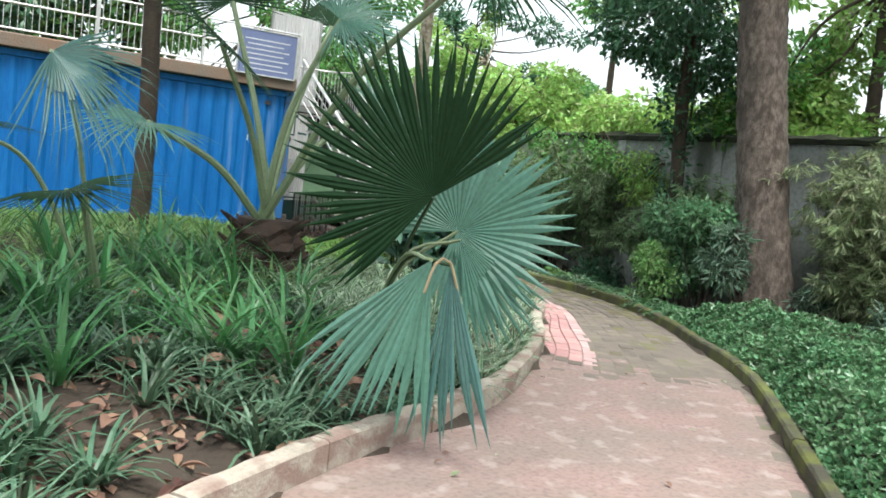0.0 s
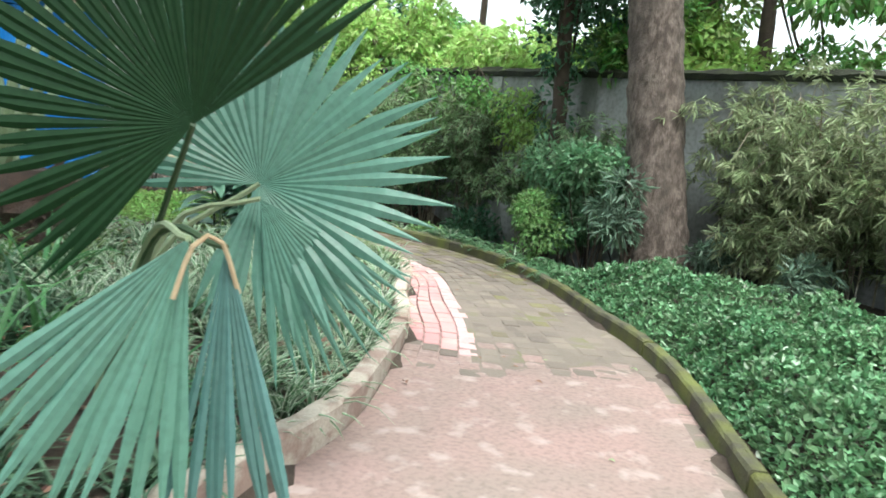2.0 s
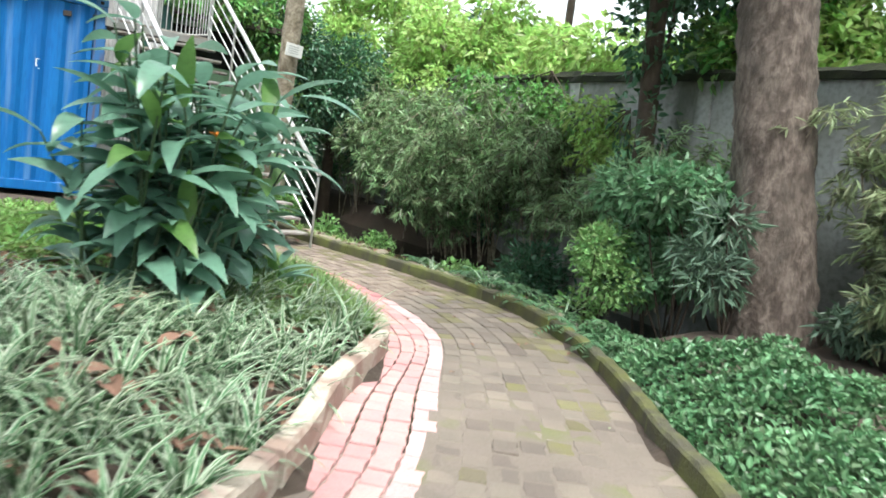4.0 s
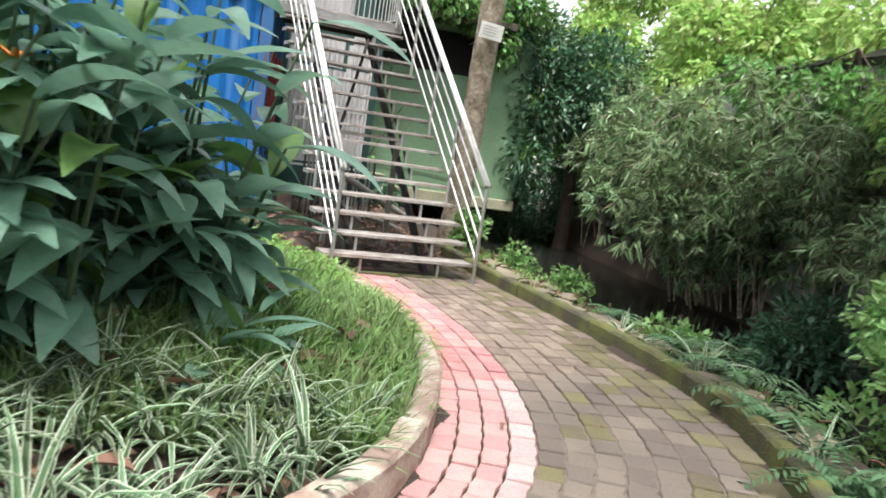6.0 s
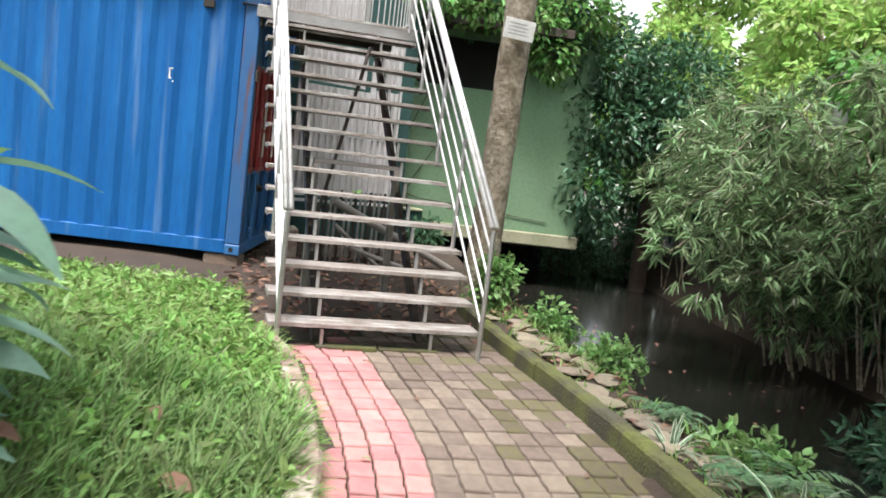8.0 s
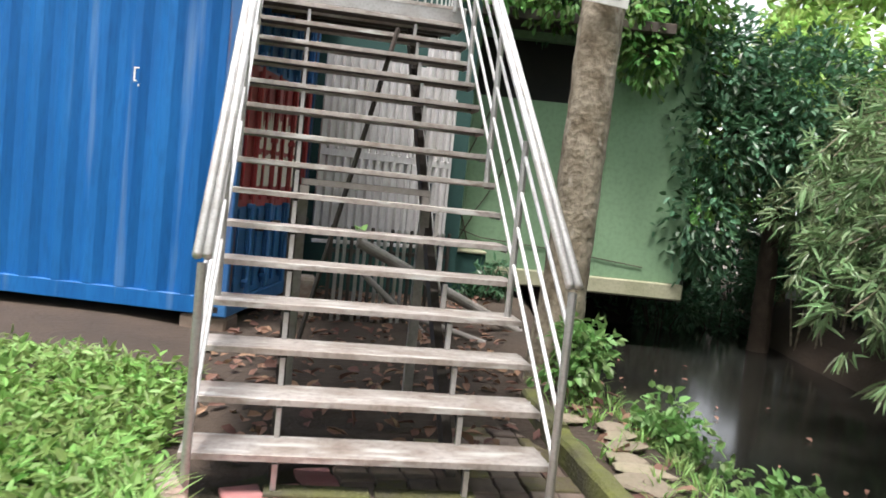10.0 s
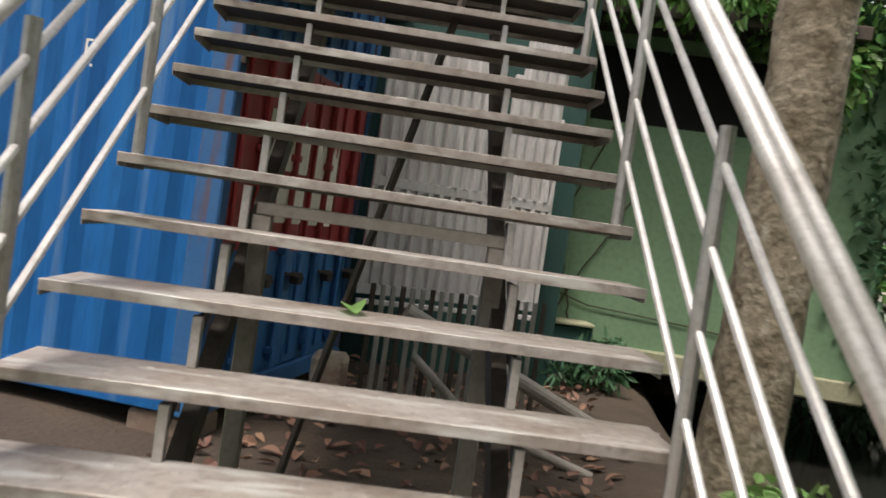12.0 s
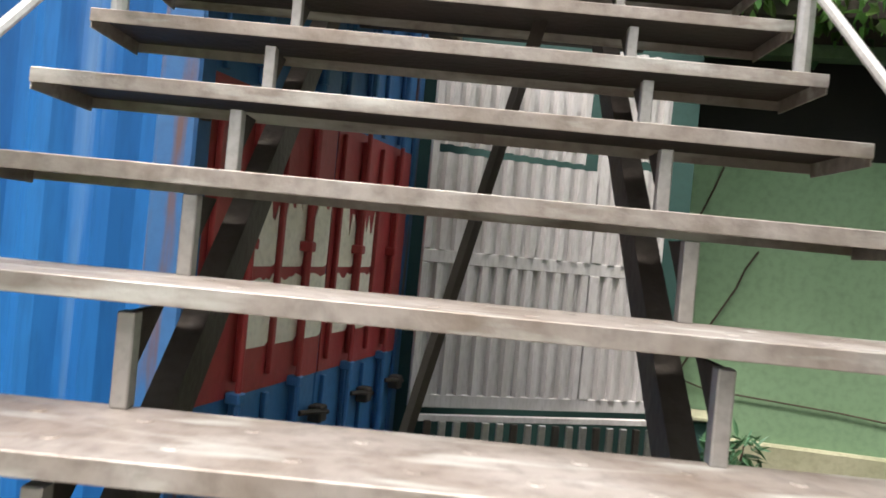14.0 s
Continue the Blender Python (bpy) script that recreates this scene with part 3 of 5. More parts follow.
for y in (0.0, CW - 0.1):
    part("top_beam", boxed((-CL + 0.17, y + 0.01, CH - 0.13), (-0.17, y + 0.09, CH - 0.005), None, 0.008), BLUE, container)
    part("bottom_beam", boxed((-CL + 0.17, y + 0.01, 0.01), (-0.17, y + 0.09, 0.16), None, 0.008), BLUE, container)
    for x in (-CL, -0.165):
        part("corner_post", boxed((x, y, 0.12), (x + 0.165, y + 0.1, CH - 0.12), None, 0.01), BLUE_R, container)
        for z in (0.0, CH - 0.118):
            part("corner_casting", boxed((x - 0.005, y - 0.005, z), (x + 0.17, y + 0.105, z + 0.12), None, 0.012), BLUE_D, container, "worn corner casting")
            # no hole is cut: a thin dark plate paints the shade inside it
            part("slot", boxed((x + 0.05, y - 0.0065 if y < 1 else y + 0.1055, z + 0.035), (x + 0.1, y - 0.0055 if y < 1 else y + 0.1065, z + 0.085), None, 0.0), DARK, container)
part("vent", boxed((-0.62, 0.0, 2.66), (-0.5, 0.03, 2.74), None, 0.006), DARKSTEEL, container)
for lo, hi in (((-0.93, 1.86), (-0.915, 1.97)), ((-0.93, 1.96), (-0.885, 1.972)), ((-0.93, 1.855), (-0.9, 1.867)), ((-0.89, 1.82), (-0.875, 1.835))):
    part("chalk_mark", boxed((lo[0], 0.008, lo[1]), (hi[0], 0.013, hi[1]), None, 0), SIGNW, container)
for z in (1.93, 2.52):
    part("hinge", boxed((0.0, 0.005, z), (0.03, 0.05, z + 0.12), None, 0.006), DARKSTEEL, container)
def flake(seed, y0, y1, z0, z1, rag):
    """A thin sheet of old paint with a ragged upper edge, facing +x."""
    rng = np.random.default_rng(seed)
    n, vs, fs = 9, [], []
    tops = z1 - rag * np.clip(rng.normal(0.35, 0.4, n), 0, 1)
    for i in range(n):
        y = y0 + (y1 - y0) * i / (n - 1)
        for x in (-0.012, -0.007):
            vs += [(x, y, z0 + (0.02 * rng.random() if i in (0, n - 1) else 0)), (x, y, tops[i])]
    for i in range(n - 1):
        a, b = i * 4, i * 4 + 4
        fs += [(a + 2, b + 2, b + 3, a + 3), (a + 1, b + 1, b, a), (a + 3, b + 3, b + 1, a + 1), (a, b, b + 2, a + 2)]
    return vs, fs + [(0, 2, 3, 1), (n * 4 - 4, n * 4 - 3, n * 4 - 1, n * 4 - 2)]


# two doors: blue below and above, with a painted red and cream band between
for k, y0 in enumerate((0.1, 1.225)):
    w = 1.115
    door = part("door", boxed((-0.06, y0, 0.14), (-0.02, y0 + w, CH - 0.12), None, 0.006), BLUE_D, container, "chipped door leaf painted blue, red and cream")
    part("painted_band", boxed((-0.019, y0 + 0.004, 0.92), (-0.013, y0 + w - 0.004, 2.12), None, 0), DOORRED, door, "dark red painted band")
    for j in range(4):
        ys = y0 + 0.05 + j * 0.265
        part("rib", boxed((-0.012, ys, 0.98), (0.012, ys + 0.028, 2.08), None, 0.004), DOORRED, door)
        part("rib", boxed((-0.019, ys, 0.2), (0.004, ys + 0.035, 0.9), None, 0.004), BLUE_D, door)
        part("rib", boxed((-0.019, ys, 2.14), (0.004, ys + 0.035, 2.8), None, 0.004), BLUE_D, door)
        if 0.3 < ys + 0.05 < 1.75:
            for lo, hi, rag in ((1.1, 1.4, 0.03), (1.43, 1.78, 0.2)):
                part("cream_patch", flake(k * 9 + j + int(lo * 50), ys + 0.036, ys + 0.258, lo, hi, rag), DOORWHITE, door, "peeling cream patch")
    for yy in (y0 + 0.3, y0 + 0.82):
        part("lock_rod", tube([(0.03, yy, 0.16), (0.03, yy, 0.93)], 0.017, 8), BLUE_D, door)
        part("lock_rod", tube([(0.03, yy, 0.93), (0.03, yy, 2.12)], 0.013, 8), DOORRED, door)
        part("lock_rod", tube([(0.03, yy, 2.12), (0.03, yy, CH - 0.16)], 0.017, 8), BLUE_D, door)
        for z in (0.25, 0.9, 1.5, 2.2, 2.8):
            part("rod_bracket", boxed((-0.015, yy - 0.026, z), (0.05, yy + 0.026, z + 0.045), None, 0.006), DOORRED if 0.9 < z < 2.1 else BLUE_D, door)
        part("handle", tube([(0.05, yy, 0.78), (0.06, yy + 0.12, 0.77), (0.06, yy + 0.3, 0.74)], 0.013, 6), DARKSTEEL, door)
        part("hasp", boxed((0.0, yy + 0.2, 0.7), (0.07, yy + 0.28, 0.78), None, 0.008), DARKSTEEL, door)
part("door_header", boxed((-0.16, 0.1, CH - 0.12), (-0.01, CW - 0.1, CH - 0.005), None, 0.008), BLUE_D, container)
part("door_sill", boxed((-0.16, 0.1, 0.0), (0.0, CW - 0.1, 0.13), None, 0.008), BLUE_D, container)
for x, y in ((-0.2, 0.05), (-0.2, 2.1), (-6.0, 0.05), (-11.9, 0.05)):
    block = tagged(part("bearing_block", boxed((-0.2, -0.02, -0.2), (0.2, 0.3, 0.125), None, 0.02), RUST), "grimy concrete block under the container", "block", "blocks under the container")
    block.matrix_basis = pose(-0.06, 3.45, 0, 0, 0, CTURN) @ pose(x, y, 0)

# deck edge and railing above the container
deck = thing("roof_deck", "rust-stained concrete deck edge above the container", "deck", kind="structure", at=pose(-0.06, 3.45, 0.1, 0, 0, CTURN))
part("slab", boxed((-CL, -0.12, 3.04), (0.0, 3.2, 3.3), None, 0.02), RUST, deck)
rail = thing("deck_railing", "white painted railing of upright bars on the deck", "railing", at=pose(-0.06, 3.45, 3.4, 0, 0, CTURN))
for z in (0.08, 0.55, 0.95):
    part("rail", tube([(-8.0, 0.0, z), (0.0, 0.0, z)], 0.02, 8), RAIL, rail)
for k in range(67):
    part("bar", tube([(-8 + k * 0.12, 0, 0.08), (-8 + k * 0.12, 0, 0.95)], 0.008, 6), RAIL, rail)
for k in range(5):
    part("post", boxed((-8.03 + k * 2, -0.03, 0), (-7.97 + k * 2, 0.03, 1.0)), RAIL, rail)
board = thing("information_board", "slate blue board with rows of pale writing", "sign board", at=pose(-0.06, 3.45, 3.35, 0, 0, CTURN))
part("panel", boxed((-1.32, -0.17, 0.02), (-0.1, -0.14, 0.92), None, 0.004), SIGNB, board)
for a, b in (((-1.34, -0.18, 0.0), (-0.08, -0.135, 0.025)), ((-1.34, -0.18, 0.915), (-0.08, -0.135, 0.94)), ((-1.345, -0.18, 0.026), (-1.32, -0.135, 0.914)), ((-0.1, -0.18, 0.026), (-0.075, -0.135, 0.914))):
    part("frame", boxed(a, b, None, 0.003), RAIL, board)
for k in range(7):
    part("writing", boxed((-1.2 + 0.03 * (k % 3), -0.174, 0.12 + k * 0.1), (-0.25 - 0.12 * (k % 2), -0.1705, 0.145 + k * 0.1), None, 0), SIGNT, board)


# ---- zinc gate and grille behind the stairs ----
gate = thing("zinc_gate", "dented corrugated zinc gate in a pale metal frame", "gate", at=pose(0.65, 5.65, 0.03, 0, 0, 19) @ Matrix.Diagonal((1.16, 1, 1, 1)))
for x0, x1, z0, z1 in ((0.04, 0.98, 0.78, 1.58), (0.04, 0.98, 1.66, 2.25), (0.04, 0.9, 2.3, 2.76), (1.04, 1.4, 0.78, 1.58), (1.04, 1.4, 1.66, 2.3), (1.04, 1.42, 2.36, 3.05)):
    ob = part("sheet", corrugated(x1 - x0, z1 - z0, 0.085, 0.04, 0.12), ZINC, gate)
    ob.matrix_basis = pose(x0, 0.0, z0, 0, 1.0 if z0 > 2.28 else 0, 0)
for lo, hi in (((0, -0.03, 1.58), (1.42, 0.01, 1.66)), ((0, -0.03, 0.7), (1.42, 0.01, 0.78)), ((0, -0.05, 0.62), (1.42, -0.01, 0.66)), ((0, -0.03, 0.781), (0.04, 0.01, 1.579)), ((0, -0.03, 1.661), (0.04, 0.01, 2.75)), ((0.98, -0.035, 0.781), (1.04, 0.015, 1.579)), ((0.98, -0.035, 1.661), (1.04, 0.015, 2.7)), ((1.4, -0.03, 0.781), (1.43, 0.01, 2.4))):
    part("frame", boxed(lo, hi, None, 0.004), ZINC, gate)
grille = thing("slat_fence", "dark steel fence of upright slats below the gate", "fence", at=pose(0.78, 4.36, -0.05, 0, 0, 14))
for k in range(19):
    part("slat", boxed((k * 0.068, -0.02, 0.0), (k * 0.068 + 0.034, 0.0, 0.98)), STEEL if k % 3 else DARKSTEEL, grille)
part("bottom_rail", boxed((0, 0.001, 0.08), (1.27, 0.025, 0.12)), DARKSTEEL, grille)
part("top_rail", boxed((0, 0.001, 0.72), (1.27, 0.025, 0.76)), DARKSTEEL, grille)
# added backing: dark for the shade behind the gate, green like the corner strip
tagged(part("gate_backing", boxed((0.3, 6.6, -0.1), (2.5, 6.7, 4.5), None, 0), GREEN_D), "dark green backing for the corner strip and the shade behind the gate", "wall", kind="structure")
for a, b, r in (((1.02, 3.95, 0.82), (2.72, 4.3, 0.03), 0.05), ((1.12, 4.28, 0.5), (1.72, 4.1, 0.0), 0.03), ((1.3, 4.05, 0.25), (2.25, 3.8, 0.0), 0.03)):
    p = tagged(part("pipe", tube([a, b], r, 12), PIPE, smooth=False), "old grey pipe leaning on rubble behind the stairs", "pipe", group="discarded pipes")
block = tagged(part("concrete_block", boxed((0.46, 4.42, -0.04), (0.7, 4.72, 0.4), None, 0.03), KERB_W), "broken concrete block beside the container", "block")
step = tagged(part("planter_box", boxed((2.16, 6.9, -0.1), (2.95, 7.2, 0.58), None, 0.015), GREEN_D), "dark green painted masonry plinth by the wall", "plinth")
tagged(part("plinth_cap", boxed((2.2, 6.86, 0.582), (2.95, 7.2, 0.62), None, 0.01), CREAM), "pale stone cap on the plinth", "slab")


# ---- pale green building over the stream ----
ga, gb = Vector((1.75, 7.45, 0)), Vector((5.62, 6.75, 0))
gturn = math.degrees(math.atan2((gb - ga).y, (gb - ga).x))
glen = (gb - ga).length
green = thing("green_building", "pale green plastered building standing over the stream", "building", at=pose(*ga, 0, 0, gturn))
wall = part("wall", boxed((0.36, 0, 0.42), (0.95, 0.18, 4.0), None, 0.006), GREEN, green)
part("wall", boxed((0.95, 0, 0.42), (2.75, 0.18, 2.66), None, 0), GREEN, green)
part("wall", boxed((0.95, 0, 3.45), (2.75, 0.18, 4.0), None, 0), GREEN, green)
part("wall", boxed((2.75, 0, 0.42), (glen, 0.18, 4.0), None, 0.006), GREEN, green)
# near-black sheet for the shadow under the roof overhang
part("shade_panel", boxed((0.9, 0.2, 2.6), (2.8, 0.22, 3.5), None, 0), DARK, green)
part("painted_strip", boxed((0.0, -0.012, 0.0), (0.36, 0.18, 4.0), None, 0.004), GREEN_D, green, "dark green painted corner strip")
part("ledge", boxed((0.37, -0.05, 0.2), (glen + 0.04, 0.2, 0.42), None, 0.02), CREAM, green, "stained cream ledge")
part("side_wall", boxed((glen - 0.18, 0.18, 0.3), (glen, 6.0, 4.0), None, 0), GREEN, green)
# floor, rear wall and foundation carry the building's inner and lower shade as colour
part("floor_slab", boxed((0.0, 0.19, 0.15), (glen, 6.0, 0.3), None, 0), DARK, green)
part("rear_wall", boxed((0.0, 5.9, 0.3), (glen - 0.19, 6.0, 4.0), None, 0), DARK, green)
part("roof", boxed((-0.3, -0.7, 3.55), (3.3, 6.2, 3.68), None, 0.01), DARKSTEEL, green, "dark sheet roof with a deep overhang")
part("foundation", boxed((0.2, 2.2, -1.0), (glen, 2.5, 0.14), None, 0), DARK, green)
rng = np.random.default_rng(2)
for k, (x0, z0, lean, ln) in enumerate(((1.2, 2.6, -0.35, 1.9), (1.5, 1.9, -0.5, 1.2), (0.9, 1.2, 0.2, 0.6))):
    pts, p = [], np.array([x0, -0.02, z0])
    for j in range(9):
        pts.append(tuple(p))
        p = p + np.array([lean * ln / 8 + rng.normal(0, 0.025), 0, -ln / 8])
    part("crack_vine", tube(pts, 0.008, 5), BARK_D, green, "thin dry vine on the plaster")
part("cable", tube([(0.5, -0.02, 0.98), (1.2, -0.025, 0.78), (2.2, -0.02, 0.72), (3.4, -0.02, 0.6)], 0.007, 5), BARK_D, green)


# ---- boundary wall beyond the stream ----
wa, wb = Vector((3.55, -9.6, 0)), Vector((9.4, 10.0, 0))
wturn = math.degrees(math.atan2((wb - wa).y, (wb - wa).x))
wl = (wb - wa).length
bwall = thing("wall_east", "weathered grey plaster boundary wall with a black mossy coping", "wall", kind="structure", at=pose(*wa, 0, 0, wturn))
part("plaster", boxed((-14, -0.2, -1.0), (wl, 0.0, 3.04), None, 0), WALL, bwall)
vs, fs, m = [], [], 260
for i in range(m + 1):
    x = -14 + (wl + 14) * i / m
    j = [noise.noise(Vector((x * 2.3, q * 3.7, 0))) + 0.5 * noise.noise(Vector((x * 7, q, 5))) for q in range(6)]
    vs += [(x, -0.27, 3.041), (x, -0.3, 3.12 + 0.03 * j[0]), (x, -0.2, 3.19 + 0.05 * j[1]), (x, 0.0, 3.2 + 0.05 * j[2]), (x, 0.09 + 0.03 * j[4], 3.13 + 0.03 * j[3]), (x, 0.07 + 0.03 * j[5], 3.041)]
    if i:
        a = (i - 1) * 6
        fs += [(a + q, a + (q + 1) % 6, a + 6 + (q + 1) % 6, a + 6 + q) for q in range(6)]
part("coping", (vs, fs + [(5, 4, 3, 2, 1, 0), tuple(range(m * 6, m * 6 + 6))]), COPING, bwall, "uneven black mossy coping")
for k in range(-4, 8):
    part("pier", boxed((k * 3.0, 0.002, -1.0), (k * 3.0 + 0.28, 0.05, 3.03), None, 0.01), WALL, bwall)
fence = thing("far_fence", "pale rails across the stream far behind the bushes", "railing", at=pose(10.3, 13.4, 0))
for z in (0.62, 0.85, 1.1, 1.3):
    part("rail", tube([(-0.6, 0, z), (0.7, -0.1, z)], 0.028, 6), FARWHITE, fence)
for x in (-0.5, 0.1, 0.6):
    part("post", boxed((x - 0.03, -0.03, -0.3), (x + 0.03, 0.03, 1.33), None, 0.004), FARWHITE, fence)
tagged(part("far_slab", boxed((9.9, 14.2, -0.3), (10.9, 14.6, 0.72), None, 0.02), FARWHITE), "pale sunlit masonry far behind the bushes", "wall", kind="structure")


# ---- plants ----
def cloud(rng, centres, n, length, width, droop=0.3, hollow=0.45, spread=0.6):
    """Leaves on the outer parts of several overlapping lumps (x, y, z, radius, flatness)."""
    c = np.array(centres, float)
    w = c[:, 3] ** 2
    pick = rng.choice(len(c), n, p=w / w.sum())
    d = unit(rng.normal(0, 1, (n, 3)))
    r = (hollow + (1 - hollow) * rng.random(n) ** 0.6) * (1 + 0.25 * np.sin(d[:, 0] * 5 + pick) * np.cos(d[:, 1] * 6 + d[:, 2] * 4))
    rad = c[pick, 3][:, None] * np.array([1, 1, 1.0])
    rad[:, 2] *= c[pick, 4]
    pos = c[pick, :3] + d * r[:, None] * rad
    way = d * 0.8 + rng.normal(0, 0.4, (n, 3)) - np.array([0, 0, droop])
    return leaves(rng, pos, way, length, width, 0.2, spread)


def twigged(rng, root, tips, r0, r1):
    """Limbs from a root to each tip."""
    out = []
    for t in tips:
        root_v, t_v = np.array(root, float), np.array(t, float)
        mid = (root_v + t_v) / 2 + rng.normal(0, 0.12, 3) * np.linalg.norm(t_v - root_v) * 0.5
        pts = spline([root_v, mid, t_v], 0.3)
        k = len(pts)
        out.append(tube(pts, [r0 + (r1 - r0) * i / (k - 1) for i in range(k)], 6))
    return out


def trunk_mesh(rng, pts, radii, n=18, rough=0.06, step=0.09):
    """A trunk with a knobbly outline."""
    p = spline(pts, step)
    s = np.linspace(0, 1, len(p))
    rr = np.interp(s, np.linspace(0, 1, len(radii)), radii)
    v, f = tube([tuple(q) for q in p], list(rr), n)
    v = np.array(v)
    axis = np.repeat(p, n, axis=0)
    d = v - axis
    k = 1 + rough * (np.sin(v[:, 2] * 9 + d[:, 0] * 14) * 0.5 + np.sin(v[:, 2] * 23 + d[:, 1] * 31) * 0.5 + rng.normal(0, 0.35, len(v)))
    return axis + d * k[:, None], f


def tree(name, base, pts, radii, lumps, n, leaf, mat, bark, label, seed, rough=0.06, limb_r=0.06, droop=0.3, category="tree", group=""):
    rng = np.random.default_rng(seed)
    ob = thing(name, label, category, group, at=pose(*base))
    part("trunk", trunk_mesh(rng, pts, radii, 20 if radii[0] > 0.2 else 10, rough), bark, ob, smooth=True)
    tips = [(c[0], c[1], c[2]) for c in lumps]
    fork = pts[-1]
    for ch in twigged(rng, fork, tips, limb_r, 0.015):
        part("limb", ch, bark, ob, smooth=True)
    part("crown", cloud(rng, lumps, n, leaf[0], leaf[1], droop), mat, ob)
    return ob


def lumps_in(rng, n, lo, hi, r0, r1, flat=0.75):
    return [(*rng.uniform(lo, hi), rng.uniform(r0, r1), flat) for _ in range(n)]


R = np.random.default_rng(11)
# the large trunk beside the hedge
tree("large_tree", (3.3, -6.0, 0.05), [(0, 0, -0.3), (0.0, 0.08, 0.5), (0.03, 0.42, 2.5), (0.05, 0.8, 5.0), (0.1, 1.2, 8.5)], [0.5, 0.42, 0.4, 0.39, 0.37, 0.3],
     # second group of lumps: canopy out of view, added to shade the path
     lumps_in(R, 12, (-3.2, -2.5, 7.5), (3.2, 3, 10.5), 1.0, 1.7) + lumps_in(R, 16, (-9.5, -6.5, 6.6), (-2.5, 0.5, 9.5), 1.1, 1.8, 0.5), 9500, (0.16, 0.075), TREELEAF_D, BARK, "large tree with scaly brown bark behind the hedge", 21, 0.05, 0.14)
# the leaning tree by the stairs that carries a small plate
tree("leaning_tree", (2.32, 2.25, -0.1), [(0, 0, -0.2), (0.08, 0, 1.0), (0.13, 0.02, 2.8), (0.22, 0.1, 4.6), (0.3, 0.2, 6.5)], [0.2, 0.16, 0.158, 0.155, 0.14, 0.12],
     lumps_in(R, 9, (-3.0, -6.0, 6.2), (1.0, 1.5, 8.5), 0.8, 1.2, 0.6), 2200, (0.16, 0.07), TREELEAF_D, BARK_G, "leaning grey-brown tree trunk beside the stairs", 22, 0.04, 0.07)
plate = thing("tree_plate", "small white plate with faint writing nailed to the trunk", "sign", at=pose(2.39, 2.06, 2.75, 4, 3, 2))
part("plate", boxed((-0.165, -0.01, 0), (0.165, 0.0, 0.2), None, 0.003), SIGNW, plate)
for k in range(4):
    part("writing", boxed((-0.12, -0.0125, 0.045 + k * 0.035), (0.1 - 0.03 * (k % 2), -0.011, 0.052 + k * 0.035), None, 0), INK, plate)
# slim vine-covered trunk before the wall
tree("vine_covered_tree", (4.85, -3.1, 0), [(0, 0, -0.3), (0.05, 0, 2), (0.0, 0.1, 4), (0.1, 0.1, 6.5)], [0.16, 0.14, 0.13, 0.1],
     [(0, 0, 1.2, 0.38, 2.0), (0.0, 0.1, 2.4, 0.42, 1.6), (0.05, 0.1, 3.6, 0.6, 1.2)] + lumps_in(R, 8, (-1.6, -1.5, 4.2), (1.6, 1.6, 6.5), 0.7, 1.1), 6500, (0.15, 0.08), TREELEAF_D, BARK_D,
     "slim dark tree overgrown with vines before the wall", 23, 0.05, 0.05)
# thin dark trunk before the container
tree("thin_dark_tree", (-6.0, -2.85, 0.4), [(0, 0, -0.3), (0.02, 0, 1.5), (-0.05, 0.05, 4), (0, 0, 6)], [0.12, 0.1, 0.09, 0.08],
     # last group of lumps is unseen crown, added to darken the bed below
     lumps_in(R, 16, (-3.5, -3.6, 4.6), (3.6, 1.4, 7.2), 0.8, 1.4, 0.6) + [(-0.9, 1.6, 3.9, 0.7, 0.7), (1.2, 2.2, 4.2, 0.8, 0.7), (-2.2, 1.0, 4.0, 0.8, 0.7), (2.8, 3.0, 4.3, 0.8, 0.7)] + lumps_in(R, 12, (-4.6, -8.6, 6.2), (-0.3, -3.8, 8.4), 0.9, 1.4, 0.5), 21000, (0.14, 0.06), TREELEAF_D, BARK_D, "thin dark tree trunk in the planted bed", 24, 0.05, 0.05)
# trees over the corner of the green building
tree("stream_tree", (7.25, 7.3, -0.2), [(0, 0, -0.4), (-0.1, -0.1, 1.5), (-0.3, -0.2, 3.0)], [0.16, 0.13, 0.1],
     [(-1.5, -0.6, 1.5, 0.5, 1.5), (-1.3, -0.4, 2.6, 0.75, 1), (-1.4, -0.1, 3.6, 0.9, 0.9), (-0.35, -0.6, 2.6, 0.75, 1), (0.0, -0.4, 3.3, 0.9, 1), (-2.5, -0.1, 4.1, 0.8, 0.6), (-3.5, 0.0, 4.1, 0.7, 0.5), (0.6, -0.8, 1.6, 0.6, 1.0)],
     13000, (0.14, 0.06), TREELEAF_D, BARK_D, "dense dark leafy tree leaning over the stream", 25, 0.05, 0.05)
tree("roof_creeper", (3.2, 6.7, 3.6), [(0, 0.3, 0), (0.1, 0.1, 0.2), (0.2, 0, 0.4)], [0.05, 0.04, 0.03],
     [(-0.6, 0.0, 0.3, 0.5, 0.7), (0.3, -0.2, 0.3, 0.55, 0.7), (1.1, -0.1, 0.2, 0.5, 0.8), (1.5, -0.2, -0.3, 0.4, 1.0), (2.0, 0, 0.5, 0.6, 0.8), (0.2, 0.6, 0.9, 0.8, 0.7)],
     4200, (0.13, 0.07), TREELEAF, BARK_D, "leafy creeper hanging over the roof edge", 26, 0.05, 0.02, 0.6, "creeper")

